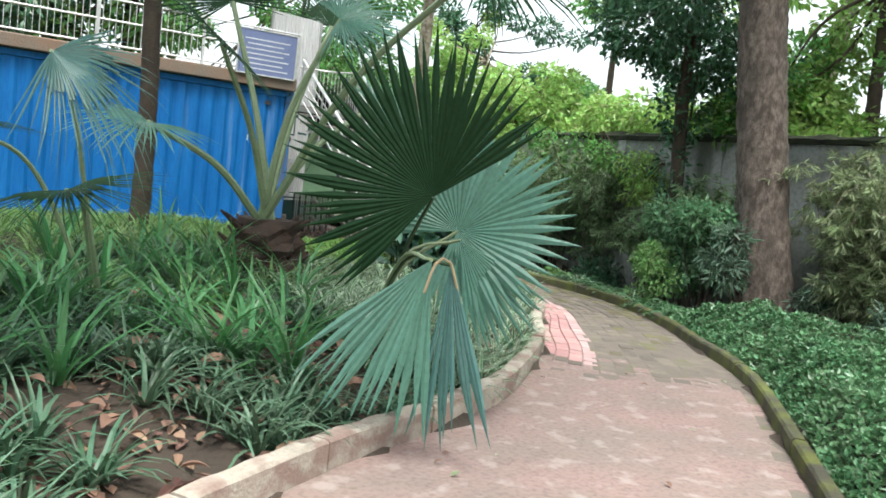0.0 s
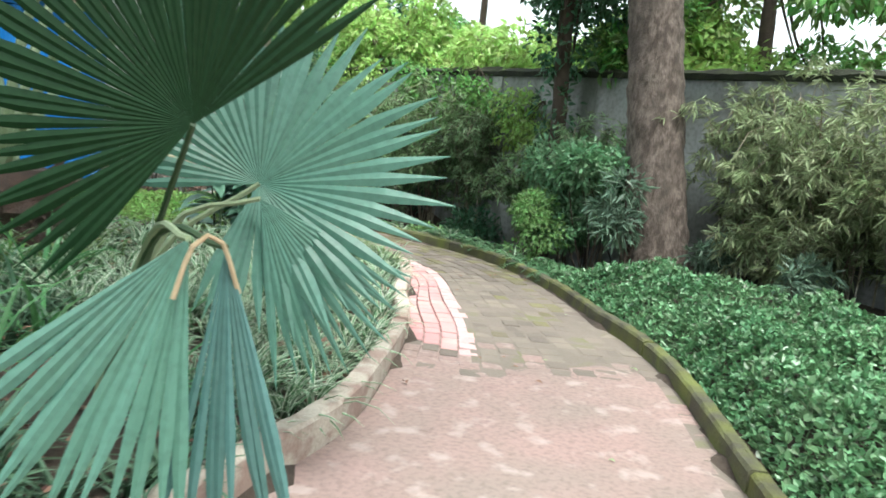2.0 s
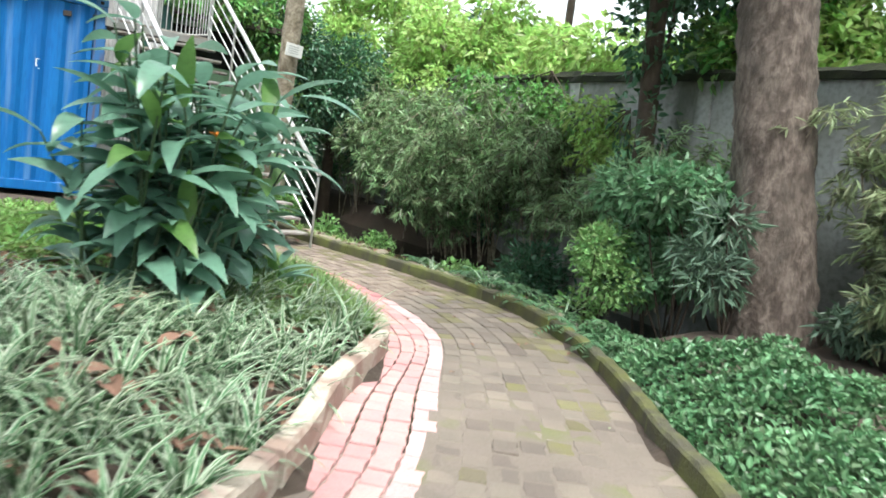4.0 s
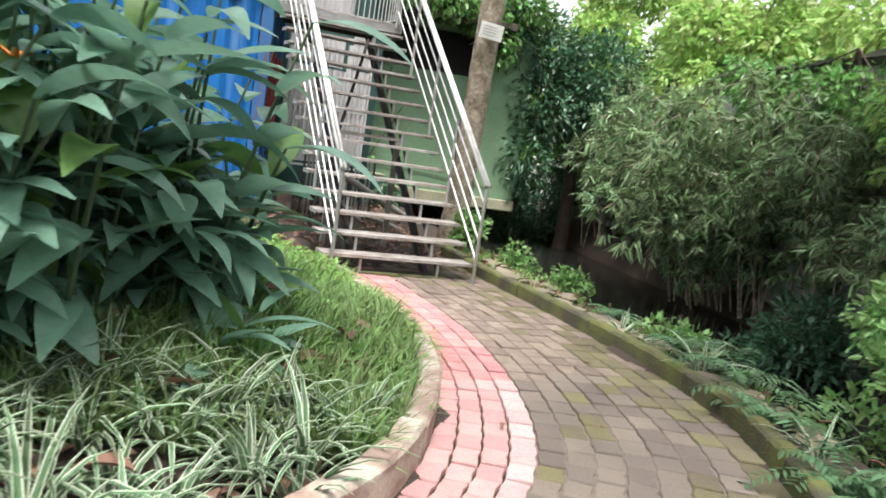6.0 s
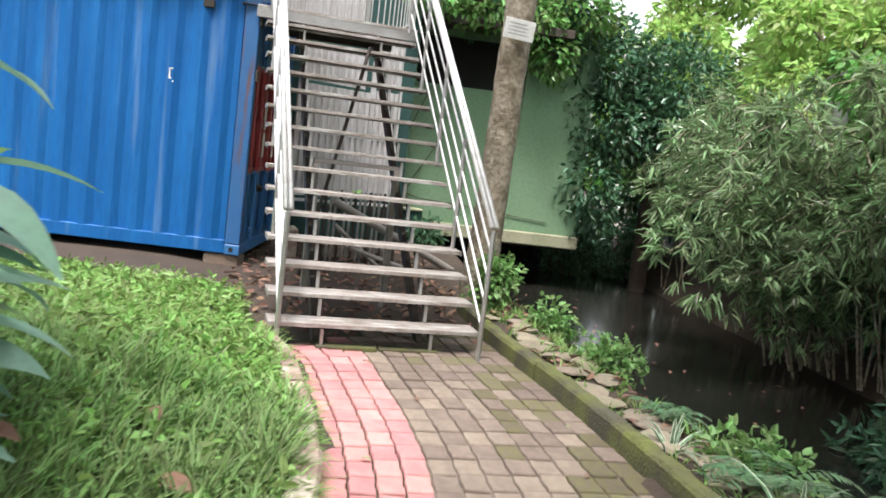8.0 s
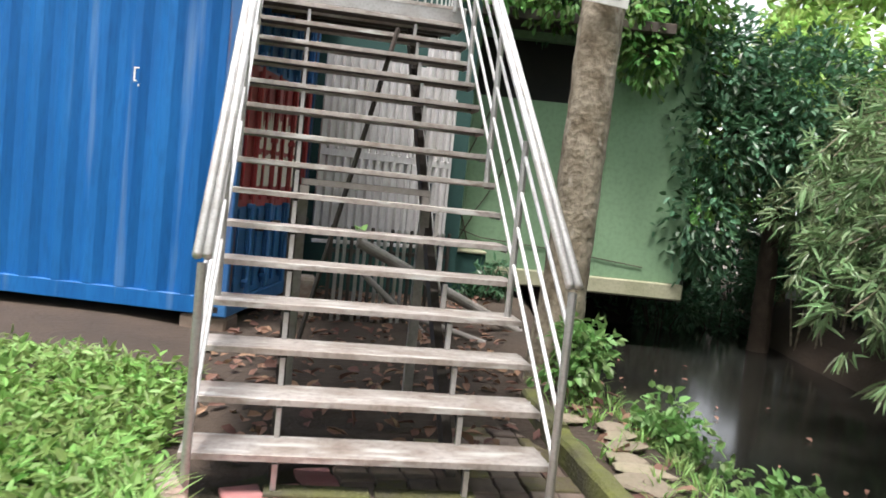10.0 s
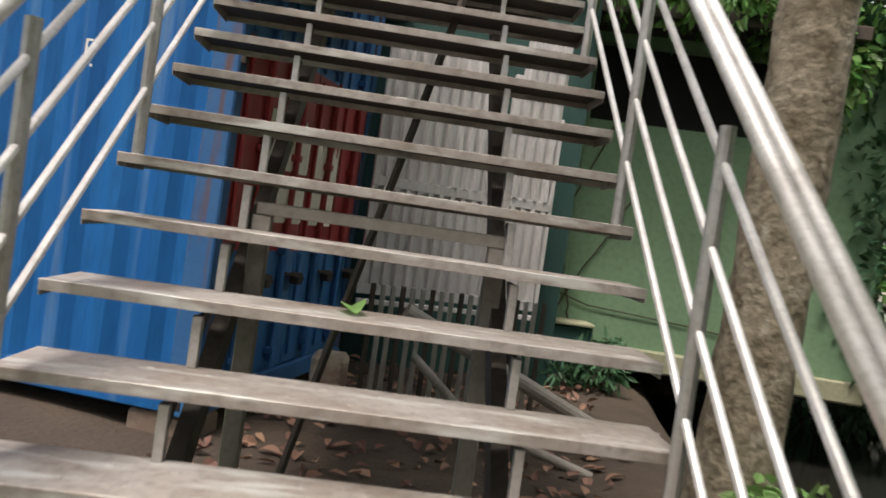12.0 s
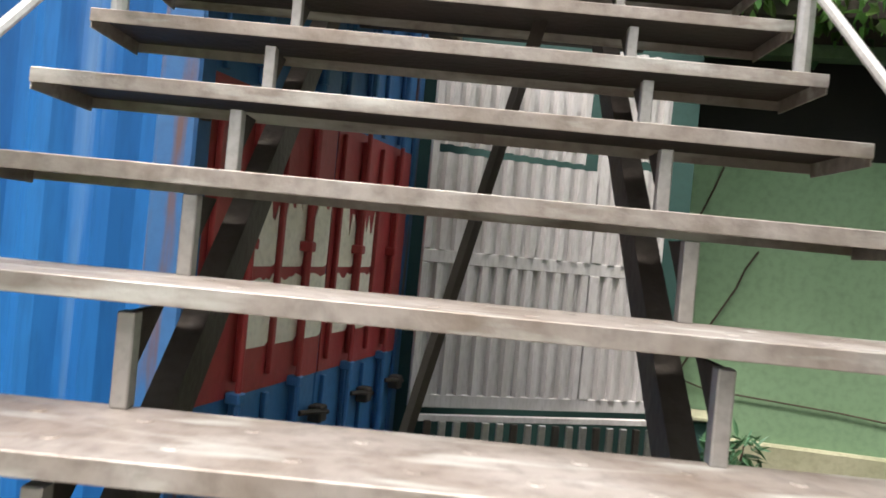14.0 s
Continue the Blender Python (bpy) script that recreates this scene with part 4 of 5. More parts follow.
# trees beyond the boundary wall
WN = Vector((math.sin(radians(wturn)), -math.cos(radians(wturn)), 0))
WD = Vector((math.cos(radians(wturn)), math.sin(radians(wturn)), 0))
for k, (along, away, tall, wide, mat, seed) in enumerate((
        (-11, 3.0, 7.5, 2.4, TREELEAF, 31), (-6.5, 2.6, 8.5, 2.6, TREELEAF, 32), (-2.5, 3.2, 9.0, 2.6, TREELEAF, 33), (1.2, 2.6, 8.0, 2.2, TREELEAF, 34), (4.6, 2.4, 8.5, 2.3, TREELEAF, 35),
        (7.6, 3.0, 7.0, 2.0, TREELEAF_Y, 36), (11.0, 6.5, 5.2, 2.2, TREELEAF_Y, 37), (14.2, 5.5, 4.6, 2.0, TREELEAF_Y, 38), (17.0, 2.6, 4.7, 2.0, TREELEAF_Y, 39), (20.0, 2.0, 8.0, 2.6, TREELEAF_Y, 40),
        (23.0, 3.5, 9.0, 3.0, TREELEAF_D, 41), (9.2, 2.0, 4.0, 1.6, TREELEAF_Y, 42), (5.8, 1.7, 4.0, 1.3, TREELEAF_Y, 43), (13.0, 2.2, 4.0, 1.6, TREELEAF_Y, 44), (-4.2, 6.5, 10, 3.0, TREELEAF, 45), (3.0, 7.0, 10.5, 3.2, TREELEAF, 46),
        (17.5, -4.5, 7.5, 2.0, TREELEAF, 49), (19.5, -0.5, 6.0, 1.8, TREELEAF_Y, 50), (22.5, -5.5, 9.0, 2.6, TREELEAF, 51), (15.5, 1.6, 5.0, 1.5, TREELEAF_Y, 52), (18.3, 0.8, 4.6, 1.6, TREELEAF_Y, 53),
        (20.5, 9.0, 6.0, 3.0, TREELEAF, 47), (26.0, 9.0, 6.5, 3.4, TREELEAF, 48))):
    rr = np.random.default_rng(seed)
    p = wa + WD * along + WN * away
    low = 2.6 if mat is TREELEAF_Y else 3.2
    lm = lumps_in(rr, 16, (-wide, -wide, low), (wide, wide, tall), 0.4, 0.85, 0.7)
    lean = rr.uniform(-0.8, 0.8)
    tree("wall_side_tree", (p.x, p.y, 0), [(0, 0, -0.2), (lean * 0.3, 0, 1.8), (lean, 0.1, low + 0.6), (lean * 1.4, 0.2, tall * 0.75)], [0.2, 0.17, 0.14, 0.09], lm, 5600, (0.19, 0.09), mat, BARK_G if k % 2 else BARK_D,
         "yellow-green tree beyond the boundary wall, sunlight put into its leaf colour" if mat is TREELEAF_Y else "tall leafy tree beyond the boundary wall", seed, 0.05, 0.05, group="trees beyond the wall")
tree("pale_leaning_tree", (9.5, -3.45, 0), [(0, 0, -0.2), (0, -0.1, 2.4), (0, -0.3, 4.6), (0.1, -0.75, 7.5)], [0.3, 0.26, 0.22, 0.17], lumps_in(R, 8, (-1.5, -2.5, 6.6), (1.5, 1.5, 9.0), 0.7, 1.1, 0.6), 3000, (0.19, 0.09), TREELEAF, FARBARK, "pale leaning tree trunk beyond the boundary wall", 54, 0.05, 0.07, group="trees beyond the wall")
tree("thin_tree", (9.5, 2.1, 0), [(0, 0, -0.2), (0, 0.1, 3.5), (0.1, 0.2, 7.0)], [0.12, 0.1, 0.08], lumps_in(R, 5, (-1.2, -1.2, 6.5), (1.2, 1.2, 8.5), 0.6, 1.0, 0.6), 1500, (0.19, 0.09), TREELEAF, BARK_D, "thin dark tree trunk beyond the boundary wall", 55, 0.05, 0.05, group="trees beyond the wall")
for k, (x, y, tall, wide, mat) in enumerate(((-9.5, 9.0, 8.0, 2.6, TREELEAF_D), (-5.5, 8.5, 8.5, 2.6, TREELEAF_D), (-1.6, 9.0, 8.0, 2.2, TREELEAF), (-13.5, 7.5, 8.0, 2.6, TREELEAF_D))):
    rr = np.random.default_rng(330 + k)
    tree("yard_tree", (x, y, 0), [(0, 0, -0.2), (0.1, 0, 1.8), (0.1, 0.1, 3.6), (0.2, 0.2, tall * 0.75)], [0.2, 0.17, 0.14, 0.09], lumps_in(rr, 22, (-wide, -1.5, 3.2), (wide, 1.5, tall), 0.8, 1.4, 0.7), 9500, (0.24, 0.11), mat, BARK_D,
         "dark leafy tree standing behind the container", 330 + k, 0.05, 0.05, group="trees behind the container")
# far wood that closes the view
for k, (cx, cy, wide) in enumerate(((24, -14, 9), (28, 4, 8), (26, 20, 9), (12, 30, 10), (-6, 26, 10), (-22, 18, 10), (-26, 0, 9), (-24, -20, 9), (-6, -34, 10), (14, -30, 9))):
    rr = np.random.default_rng(60 + k)
    lm = lumps_in(rr, 22, (-wide, -3, 0.5), (wide, 3, 4.2 if k < 4 else 8.0), 1.0, 2.0, 0.8)
    ang = math.degrees(math.atan2(cy + 3, cx)) + 90
    wood = tagged(part("far_wood", cloud(rr, lm, 6500, 0.5, 0.26, 0.3), TREELEAF if k % 2 else TREELEAF_D), "distant mass of green woodland foliage", "woodland", kind="stuff")
    wood.matrix_basis = pose(cx, cy, 0, 0, 0, ang)


for k, (along, high) in enumerate(((7.4, 2.3), (9.6, 2.9), (12.0, 2.7), (14.6, 2.9), (16.4, 2.8))):
    rr = np.random.default_rng(300 + k)
    p = wa + WD * along - WN * 0.25
    lm = [(rr.uniform(-0.9, 0.9), rr.uniform(-0.1, 0.1), rr.uniform(-0.9, 0.35), rr.uniform(0.25, 0.45), 0.9) for _ in range(8)]
    creeper = thing("wall_creeper", "leafy creeper hanging down the boundary wall", "creeper", "wall creepers", at=pose(p.x, p.y, high, 0, 0, wturn))
    for ch in twigged(rr, (0, 0, 0.3), [c[:3] for c in lm], 0.012, 0.005):
        part("stem", ch, BARK_D, creeper)
    part("foliage", cloud(rr, lm, 1500, 0.12, 0.06, 0.7), TREELEAF if k % 3 else TREELEAF_Y, creeper)


def bamboo(name, base, canes, tall, reach, n, mat, seed, lean=(0, 0), leaf=(0.175, 0.028), label="arching bamboo clump with narrow drooping leaves", stretch=1.0):
    rng = np.random.default_rng(seed)
    ob = thing(name, label, "bamboo", "bamboo on the far bank", at=pose(*base))
    pos, way, chunks = [], [], []
    for c in range(canes):
        a = rng.uniform(0, 2 * math.pi)
        out = np.array([math.cos(a) * stretch, math.sin(a), 0]) * reach * rng.uniform(0.3, 1.0) + np.array([lean[0], lean[1], 0])
        h = tall * rng.uniform(0.55, 1.05)
        foot = np.array([rng.normal(0, 0.25 * stretch), rng.normal(0, 0.25), -0.2])
        pts = spline([foot, foot + out * 0.25 + (0, 0, h * 0.6), foot + out * 0.7 + (0, 0, h), foot + out * 1.15 + (0, 0, h * 0.8)], 0.14)
        m = len(pts)
        chunks.append(tube(pts[::3], [0.016 - 0.011 * i / max(1, len(pts[::3]) - 1) for i in range(len(pts[::3]))], 5))
        k = int(n * 1.2) // canes
        g = max(1, k // 13)
        node = (m * (0.25 + 0.75 * rng.random(g) ** 0.8)).astype(int).clip(0, m - 1)
        twig = unit(rng.normal(0, 1, (g, 3)) + out * 0.5) * rng.uniform(0.05, 0.32, (g, 1))
        hub = pts[node] + twig
        pick = rng.integers(0, g, k)
        pos.append(hub[pick] + rng.normal(0, 0.025, (k, 3)))
        way.append(unit(unit(twig)[pick] * 0.6 + rng.normal(0, 0.62, (k, 3)) * np.array([1, 1, 0.5])) - np.array([0, 0, 0.42]))
    for ch in chunks:
        part("cane", ch, BARK_G, ob)
    part("foliage", leaves(rng, np.concatenate(pos), np.concatenate(way), leaf[0], leaf[1], 0.15, 0.4), mat, ob)
    return ob


for k, (x, y, z, canes, tall, reach, n, mat, lean) in enumerate((
        (5.9, -2.2, -0.1, 16, 2.3, 1.1, 5200, BAMBOO, (-0.4, 0.0)), (6.2, -0.6, -0.1, 18, 2.9, 1.3, 6400, BAMBOO, (-0.6, 0)), (6.6, 0.8, -0.2, 18, 3.1, 1.4, 6800, BAMBOO, (-0.8, 0)),
        (7.0, 2.2, -0.2, 18, 3.0, 1.4, 6400, BAMBOO, (-0.9, 0.0)), (7.4, 3.6, -0.2, 16, 2.9, 1.3, 5600, BAMBOO, (-0.9, 0)), (7.8, 5.0, -0.2, 16, 3.2, 1.2, 5200, BAMBOO, (-0.6, 0)),
        (4.9, -4.0, 0, 14, 2.3, 0.9, 4200, BAMBOO, (-0.2, 0)), (4.1, -7.0, 0, 18, 2.9, 1.0, 5600, BAMBOO_Y, (-0.5, -0.1)), (3.7, -8.2, 0, 20, 3.1, 1.1, 6600, BAMBOO_Y, (-0.5, 0)), (3.3, -9.4, 0, 18, 3.0, 1.1, 5600, BAMBOO_Y, (-0.5, 0)), (2.9, -10.6, 0, 14, 2.8, 1.1, 4600, BAMBOO_Y, (-0.5, 0)), (3.1, -8.0, 0, 10, 1.3, 0.7, 2000, BAMBOO_Y, (-0.2, 0)),
        (5.2, -2.9, -0.2, 12, 1.5, 0.8, 2800, BAMBOO, (-0.2, 0)), (8.0, 6.6, -0.2, 16, 3.4, 1.4, 4200, BAMBOO, (-0.5, 0)), (6.1, 1.6, -0.2, 14, 2.0, 1.1, 4200, BAMBOO, (-0.7, 0.2)))):
    bamboo("bamboo_clump", (x, y, z), canes, tall, reach, n, mat, 80 + k, lean,
           label="yellowish bamboo clump with narrow leaves before the wall" if mat is BAMBOO_Y else "arching bamboo clump with narrow leaves over the stream")


def shrub(name, base, r, tall, n, leaf, mat, seed, label, droop=0.2, group=""):
    rng = np.random.default_rng(seed)
    ob = thing(name, label, "shrub", group, at=pose(*base))
    lm = [(*(rng.normal(0, r * 0.45, 2)), tall * rng.uniform(0.3, 0.85), r * rng.uniform(0.45, 0.75), 0.85) for _ in range(7)]
    for ch in twigged(rng, (0, 0, -0.1), [c[:3] for c in lm], 0.018, 0.006):
        part("stem", ch, BARK_D, ob)
    part("foliage", cloud(rng, lm, n, leaf[0], leaf[1], droop), mat, ob)
    return ob


for k, (x, y, r, tall, n, leaf, mat, label) in enumerate((
        (2.75, -4.1, 0.5, 2.3, 2300, (0.08, 0.04), BANKLEAF, "light green leafy shrub on the bank"), (3.5, -4.5, 0.62, 3.0, 3000, (0.12, 0.055), BUSH, "tall fresh green leafy shrub on the bank"), (3.05, -5.0, 0.45, 2.2, 1800, (0.12, 0.055), BUSH, "fresh green leafy shrub on the bank"),
        (2.75, -5.75, 0.4, 1.35, 700, (0.2, 0.035), GREYLEAF, "grey-green shrub with narrow leaves beside the large tree"), (3.15, -6.9, 0.32, 0.6, 420, (0.16, 0.04), GREYLEAF, "grey-green low shrub beside the large tree"), (2.35, -8.2, 0.3, 0.55, 380, (0.17, 0.04), GREYLEAF, "grey-green low shrub behind the hedge"),
        (2.7, 0.9, 0.28, 0.4, 520, (0.07, 0.045), BANKLEAF, "small bright leafy plant on the stream bank"), (2.5, 1.9, 0.3, 0.45, 560, (0.08, 0.05), BANKLEAF, "small bright leafy plant on the stream bank"),
        (2.55, -0.5, 0.22, 0.3, 420, (0.06, 0.04), BANKLEAF, "small bright leafy plant on the stream bank"), (2.5, -2.3, 0.22, 0.3, 380, (0.06, 0.04), BANKLEAF, "small bright leafy plant on the stream bank"),
        # shrubs at the stream's end are added to block sky reflections in the water
        (3.1, 1.5, 0.3, 0.55, 560, (0.08, 0.05), BANKLEAF, "small bright leafy plant on the stream bank"), (4.4, -5.0, 0.8, 1.9, 2800, (0.14, 0.05), TREELEAF_D, "dark shrub before the wall"), (5.2, -1.2, 0.7, 1.2, 2200, (0.13, 0.045), TREELEAF_D, "dark shrub above the water"), (8.5, 10.3, 0.6, 1.7, 1500, (0.14, 0.05), TREELEAF_D, "dark shrub added to close the end of the stream"), (7.6, 9.0, 0.5, 1.35, 1200, (0.14, 0.05), TREELEAF_D, "dark shrub added to close the end of the stream"), (8.0, 8.4, 0.5, 1.3, 1200, (0.14, 0.05), TREELEAF_D, "dark shrub added to close the end of the stream"), (6.4, 8.8, 0.9, 1.8, 2600, (0.14, 0.05), TREELEAF_D, "dark shrub added to close the end of the stream"), *((xx, yy, 0.9, 1.7, 2200, (0.15, 0.06), TREELEAF_D, "dark shrub added to close the end of the stream") for xx, yy in ((5.9, 10.2), (7.0, 10.4), (6.5, 11.6), (7.8, 11.8))), *((5.85 + 0.2 * q + 0.25 * (q % 2), -1.6 + 0.85 * q, 0.55, 0.75 + 0.2 * (q % 3), 1300, (0.13, 0.04), TREELEAF_D, "dark undergrowth on the far bank of the stream") for q in range(1, 9, 2)), (2.8, 6.5, 0.22, 0.3, 320, (0.13, 0.035), TREELEAF_D, "dark ferny plant by the plinth"), (3.0, 6.7, 0.2, 0.5, 180, (0.13, 0.035), TREELEAF_D, "dark ferny plant by the plinth"))):
    shrub("shrub", (x, y, ground_z(x, y)), r, tall, n, leaf, mat, 110 + k, label)


# low hedge along the mossy kerb
def scatter(rng, n, lo, hi, keep):
    p = rng.uniform(lo, hi, (n, 2))
    return p[keep(p[:, 0], p[:, 1])]


def right_of(lo, hi, y0, y1):
    def keep(x, y):
        d, s = nearest(BANK, x, y)
        return (s < 0) & (d > lo) & (d < hi) & (y > y0) & (y < y1)
    return keep


def left_of(lo, hi, y0, y1):
    def keep(x, y):
        d, s = nearest(LEFT, x, y)
        return (s > 0) & (d > lo) & (d < hi) & (y > y0) & (y < y1)
    return keep


rng = np.random.default_rng(7)
p = scatter(rng, 330000, (-9, -14), (4, -4.6), lambda x, y: right_of(0.17, 2.7, -13.2, -5.0)(x, y) & (nearest(BANK, x, y)[0] < np.clip(0.55 + 0.42 * (-5.4 - y), 0.4, 2.7)))
d, _ = nearest(BANK, p[:, 0], p[:, 1])
lump = 0.75 + 0.25 * np.sin(p[:, 0] * 3.3 + np.cos(p[:, 1] * 4.1) * 1.5) + 0.15 * np.sin(p[:, 0] * 9 + p[:, 1] * 7)
top = 0.44 * smooth(0.12, 0.45, d) * lump * (1 - 0.55 * smooth(-7.4, -5.4, p[:, 1]))
z = height(p[:, 0], p[:, 1]) + top * (0.35 + 0.65 * rng.random(len(p)) ** 0.4)
way = np.concatenate([rng.normal(0, 0.7, (len(p), 2)), rng.uniform(0.1, 0.9, (len(p), 1))], 1)
hedge = tagged(part("hedge", leaves(rng, np.column_stack([p, z]), way, 0.06, 0.037, 0.2, 0.6), HEDGE), "low leafy green hedge along the mossy kerb", "hedge", kind="stuff")


# striped blade plants, grass and lilies in the bed
def striped(verts, faces, k, share=0.36):
    """The arched strips of blades() with a cream margin on either side: verts, faces and the material of each face."""
    v = np.asarray(verts).reshape(-1, k + 1, 3, 3)
    l, m, r = v[:, :, 0], v[:, :, 1], v[:, :, 2]
    w = np.stack([l, l + (m - l) * share, m, r + (m - r) * share, r], 2)
    n = len(w)
    o = (np.arange(n) * 5 * (k + 1))[:, None]
    out, kinds = [], []
    for i in range(k):
        for j in range(4):
            a = 5 * i + j
            out.append(o + np.array([[a, a + 1, a + 6, a + 5]]))
            kinds += [1 if j in (0, 3) else 0] * n
    return w.reshape(-1, 3), np.concatenate(out), kinds


def tufts(rng, pts, per, length, width, elev, curve, mat, name, label, category, k=4, fold=0.2, profile="grass", base_r=0.03):
    n = len(pts)
    z = height(pts[:, 0], pts[:, 1])
    pos = np.repeat(np.column_stack([pts, z - 0.01]), per, axis=0)
    yaw = rng.uniform(0, 2 * math.pi, n * per)
    size = np.repeat(rng.uniform(0.75, 1.25, n), per)
    pos[:, 0] += np.cos(yaw) * base_r
    pos[:, 1] += np.sin(yaw) * base_r
    v, f = blades(rng, pos, yaw, rng.uniform(elev[0], elev[1], n * per), rng.uniform(curve[0], curve[1], n * per), length * size * rng.uniform(0.7, 1.2, n * per), width * rng.uniform(0.8, 1.2, n * per), k, fold, profile)
    if mat is SPIDER:
        v, f, kinds = striped(v, f, k)
        me = mesh_of(name, v, f, (SPIDER, SPIDER_W))
        me.polygons.foreach_set("material_index", kinds)
        return tagged(part(name, me, mat), label, category, kind="stuff")
    return tagged(part(name, (v, f), mat), label, category, kind="stuff")


p = scatter(rng, 5200, (-11, -10), (1, 0), left_of(0.16, 3.4, -9.5, -3.0))
keep = (np.hypot(p[:, 0] + 2.1, p[:, 1] + 3.6) > 0.5) & ((np.sin(p[:, 0] * 2.3 + np.cos(p[:, 1] * 1.9) * 2) > -0.6) | (p[:, 0] > -6)) & (p[:, 1] < -4.3)
p = p[keep][:620]
tufts(rng, p[p[:, 0] > -5.9], 18, 0.38, 0.032, (0.5, 1.4), (0.9, 2.0), SPIDER, "spider_plants", "bed of striped arching spider plants", "plants", 4)
tufts(rng, p[p[:, 0] <= -5.9], 20, 0.4, 0.03, (0.5, 1.4), (0.8, 2.0), BEDLEAF, "bed_plants", "bed of dark green arching blade plants", "plants", 4)
p = scatter(rng, 9000, (-2.6, -5.0), (0.4, 0.2), left_of(0.14, 1.7, -4.7, 0.1))
near = p[p[:, 1] < -1.6]
tufts(rng, near[:1000], 14, 0.22, 0.016, (0.7, 1.5), (0.4, 1.6), GRASS_D, "dull_grass", "shaggy dull green grass behind the kerb", "grass", 3)
p = scatter(rng, 30000, (-8.5, -2.9), (0.1, 5.2), lambda x, y: left_of(0.14, 9, -2.9, 0.1)(x, y) | ((y >= 0.0) & (x < -0.15) & (y < 1.9 - 0.27 * x)))
tufts(rng, p[:6200], 9, 0.14, 0.03, (0.2, 1.4), (0.4, 1.9), GRASS, "grass", "bright green uncut grass before the container", "grass", 3)
p = scatter(rng, 40000, (-5, -3.6), (0.3, 2.6), lambda x, y: left_of(0.1, 6, -3.6, 0.1)(x, y) | ((y >= 0.0) & (x < -0.1) & (y < 1.9 - 0.27 * x)))[:15000]
z = height(p[:, 0], p[:, 1]) + rng.uniform(0.02, 0.12, len(p))
way = np.concatenate([rng.normal(0, 0.8, (len(p), 2)), rng.uniform(-0.1, 0.7, (len(p), 1))], 1)
tagged(part("lawn_weeds", leaves(rng, np.column_stack([p, z]), way, 0.075, 0.034, 0.2, 0.5), GRASS), "small broad-leaved weeds growing through the grass", "weeds", kind="stuff")
p = scatter(rng, 9000, (-1.2, -3.2), (0.3, 0.4), left_of(0.1, 0.3, -3.2, 0.0))
tufts(rng, p[:420], 9, 0.19, 0.016, (0.2, 1.2), (0.6, 1.9), GRASS, "kerb_grass", "grass leaning over the whitewashed kerb", "grass", 3)
p = scatter(rng, 500, (-9.5, -8.6), (-5.2, -3.5), left_of(0.7, 4.5, -8.6, -4.0))
tufts(rng, p[:40], 13, 0.7, 0.042, (0.8, 1.45), (0.5, 1.7), LILY, "lily_plants", "fresh green lily clumps in the bed", "plants", 5)
p = scatter(rng, 900, (-4, -10.5), (3.4, 3.0), right_of(0.2, 0.62, -5.6, -1.8))
tufts(rng, p[:60], 16, 0.36, 0.026, (0.5, 1.3), (0.8, 2.0), SPIDER, "bank_plants", "striped arching plants on the stream bank", "plants", 4)
p = scatter(rng, 1600, (1.5, -5), (3.4, 2.6), right_of(0.18, 0.75, -4, 2.4))
tufts(rng, p[:150], 9, 0.13, 0.012, (0.4, 1.4), (0.3, 1.5), GRASS, "bank_grass", "small tufts of grass on the stream bank", "grass", 3)
p = scatter(rng, 3000, (-9, -9), (-4.5, -2), left_of(2.2, 7, -8, -1.5))
tufts(rng, p[:260], 14, 0.4, 0.022, (0.5, 1.3), (0.7, 1.9), GRASS_D, "shade_plants", "dull green undergrowth in the shaded bed", "plants", 4)


def fern(base, size, seed):
    rng = np.random.default_rng(seed)
    ob = thing("fern", "bright green fern with arching fronds on the bank", "fern", "ferns on the bank", at=pose(*base))
    for k in range(11):
        yaw = 2 * math.pi * k / 11 + rng.normal(0, 0.2)
        ln = size * rng.uniform(0.7, 1.15)
        e, pts = rng.uniform(0.8, 1.3), [np.zeros(3)]
        for i in range(14):
            e -= 0.11
            pts.append(pts[-1] + np.array([math.cos(yaw) * math.cos(e), math.sin(yaw) * math.cos(e), math.sin(e)]) * ln / 14)
        pts = np.array(pts)
        s = np.array([-math.sin(yaw), math.cos(yaw), 0.0])
        fwd = np.array([math.cos(yaw), math.sin(yaw), 0.0])
        pos, way, lens = [], [], []
        for i in range(2, 15):
            for g in (1, -1):
                pos.append(pts[i])
                way.append(s * g + fwd * 0.35 - np.array([0, 0, 0.15]))
        v, f = leaves(rng, np.array(pos), np.array(way), 0.085 * size / 0.5, 0.026, 0.1, 0.08)
        part("frond", (v, f), FERN, ob)
    return ob


for k, (x, y, s) in enumerate(((1.75, -4.1, 0.55), (2.1, -3.4, 0.5), (1.3, -5.0, 0.5), (2.2, -2.7, 0.42), (0.9, -5.6, 0.5), (2.5, -4.0, 0.5), (2.35, -1.6, 0.3))):
    fern((x, y, ground_z(x, y)), s, 140 + k)


# broad-leaved clump
def broad_leaf(rng, length, width, droop, mat, parent, at, young=False):
    v, f = blades(rng, np.zeros((1, 3)), 0.0, 0.25, droop, length, width, 8, 0.13, "lance")
    ob = part("leaf", (v, f), mat, parent, "yellow-green young leaf" if young else "", smooth=True)
    ob.matrix_basis = at
    return ob


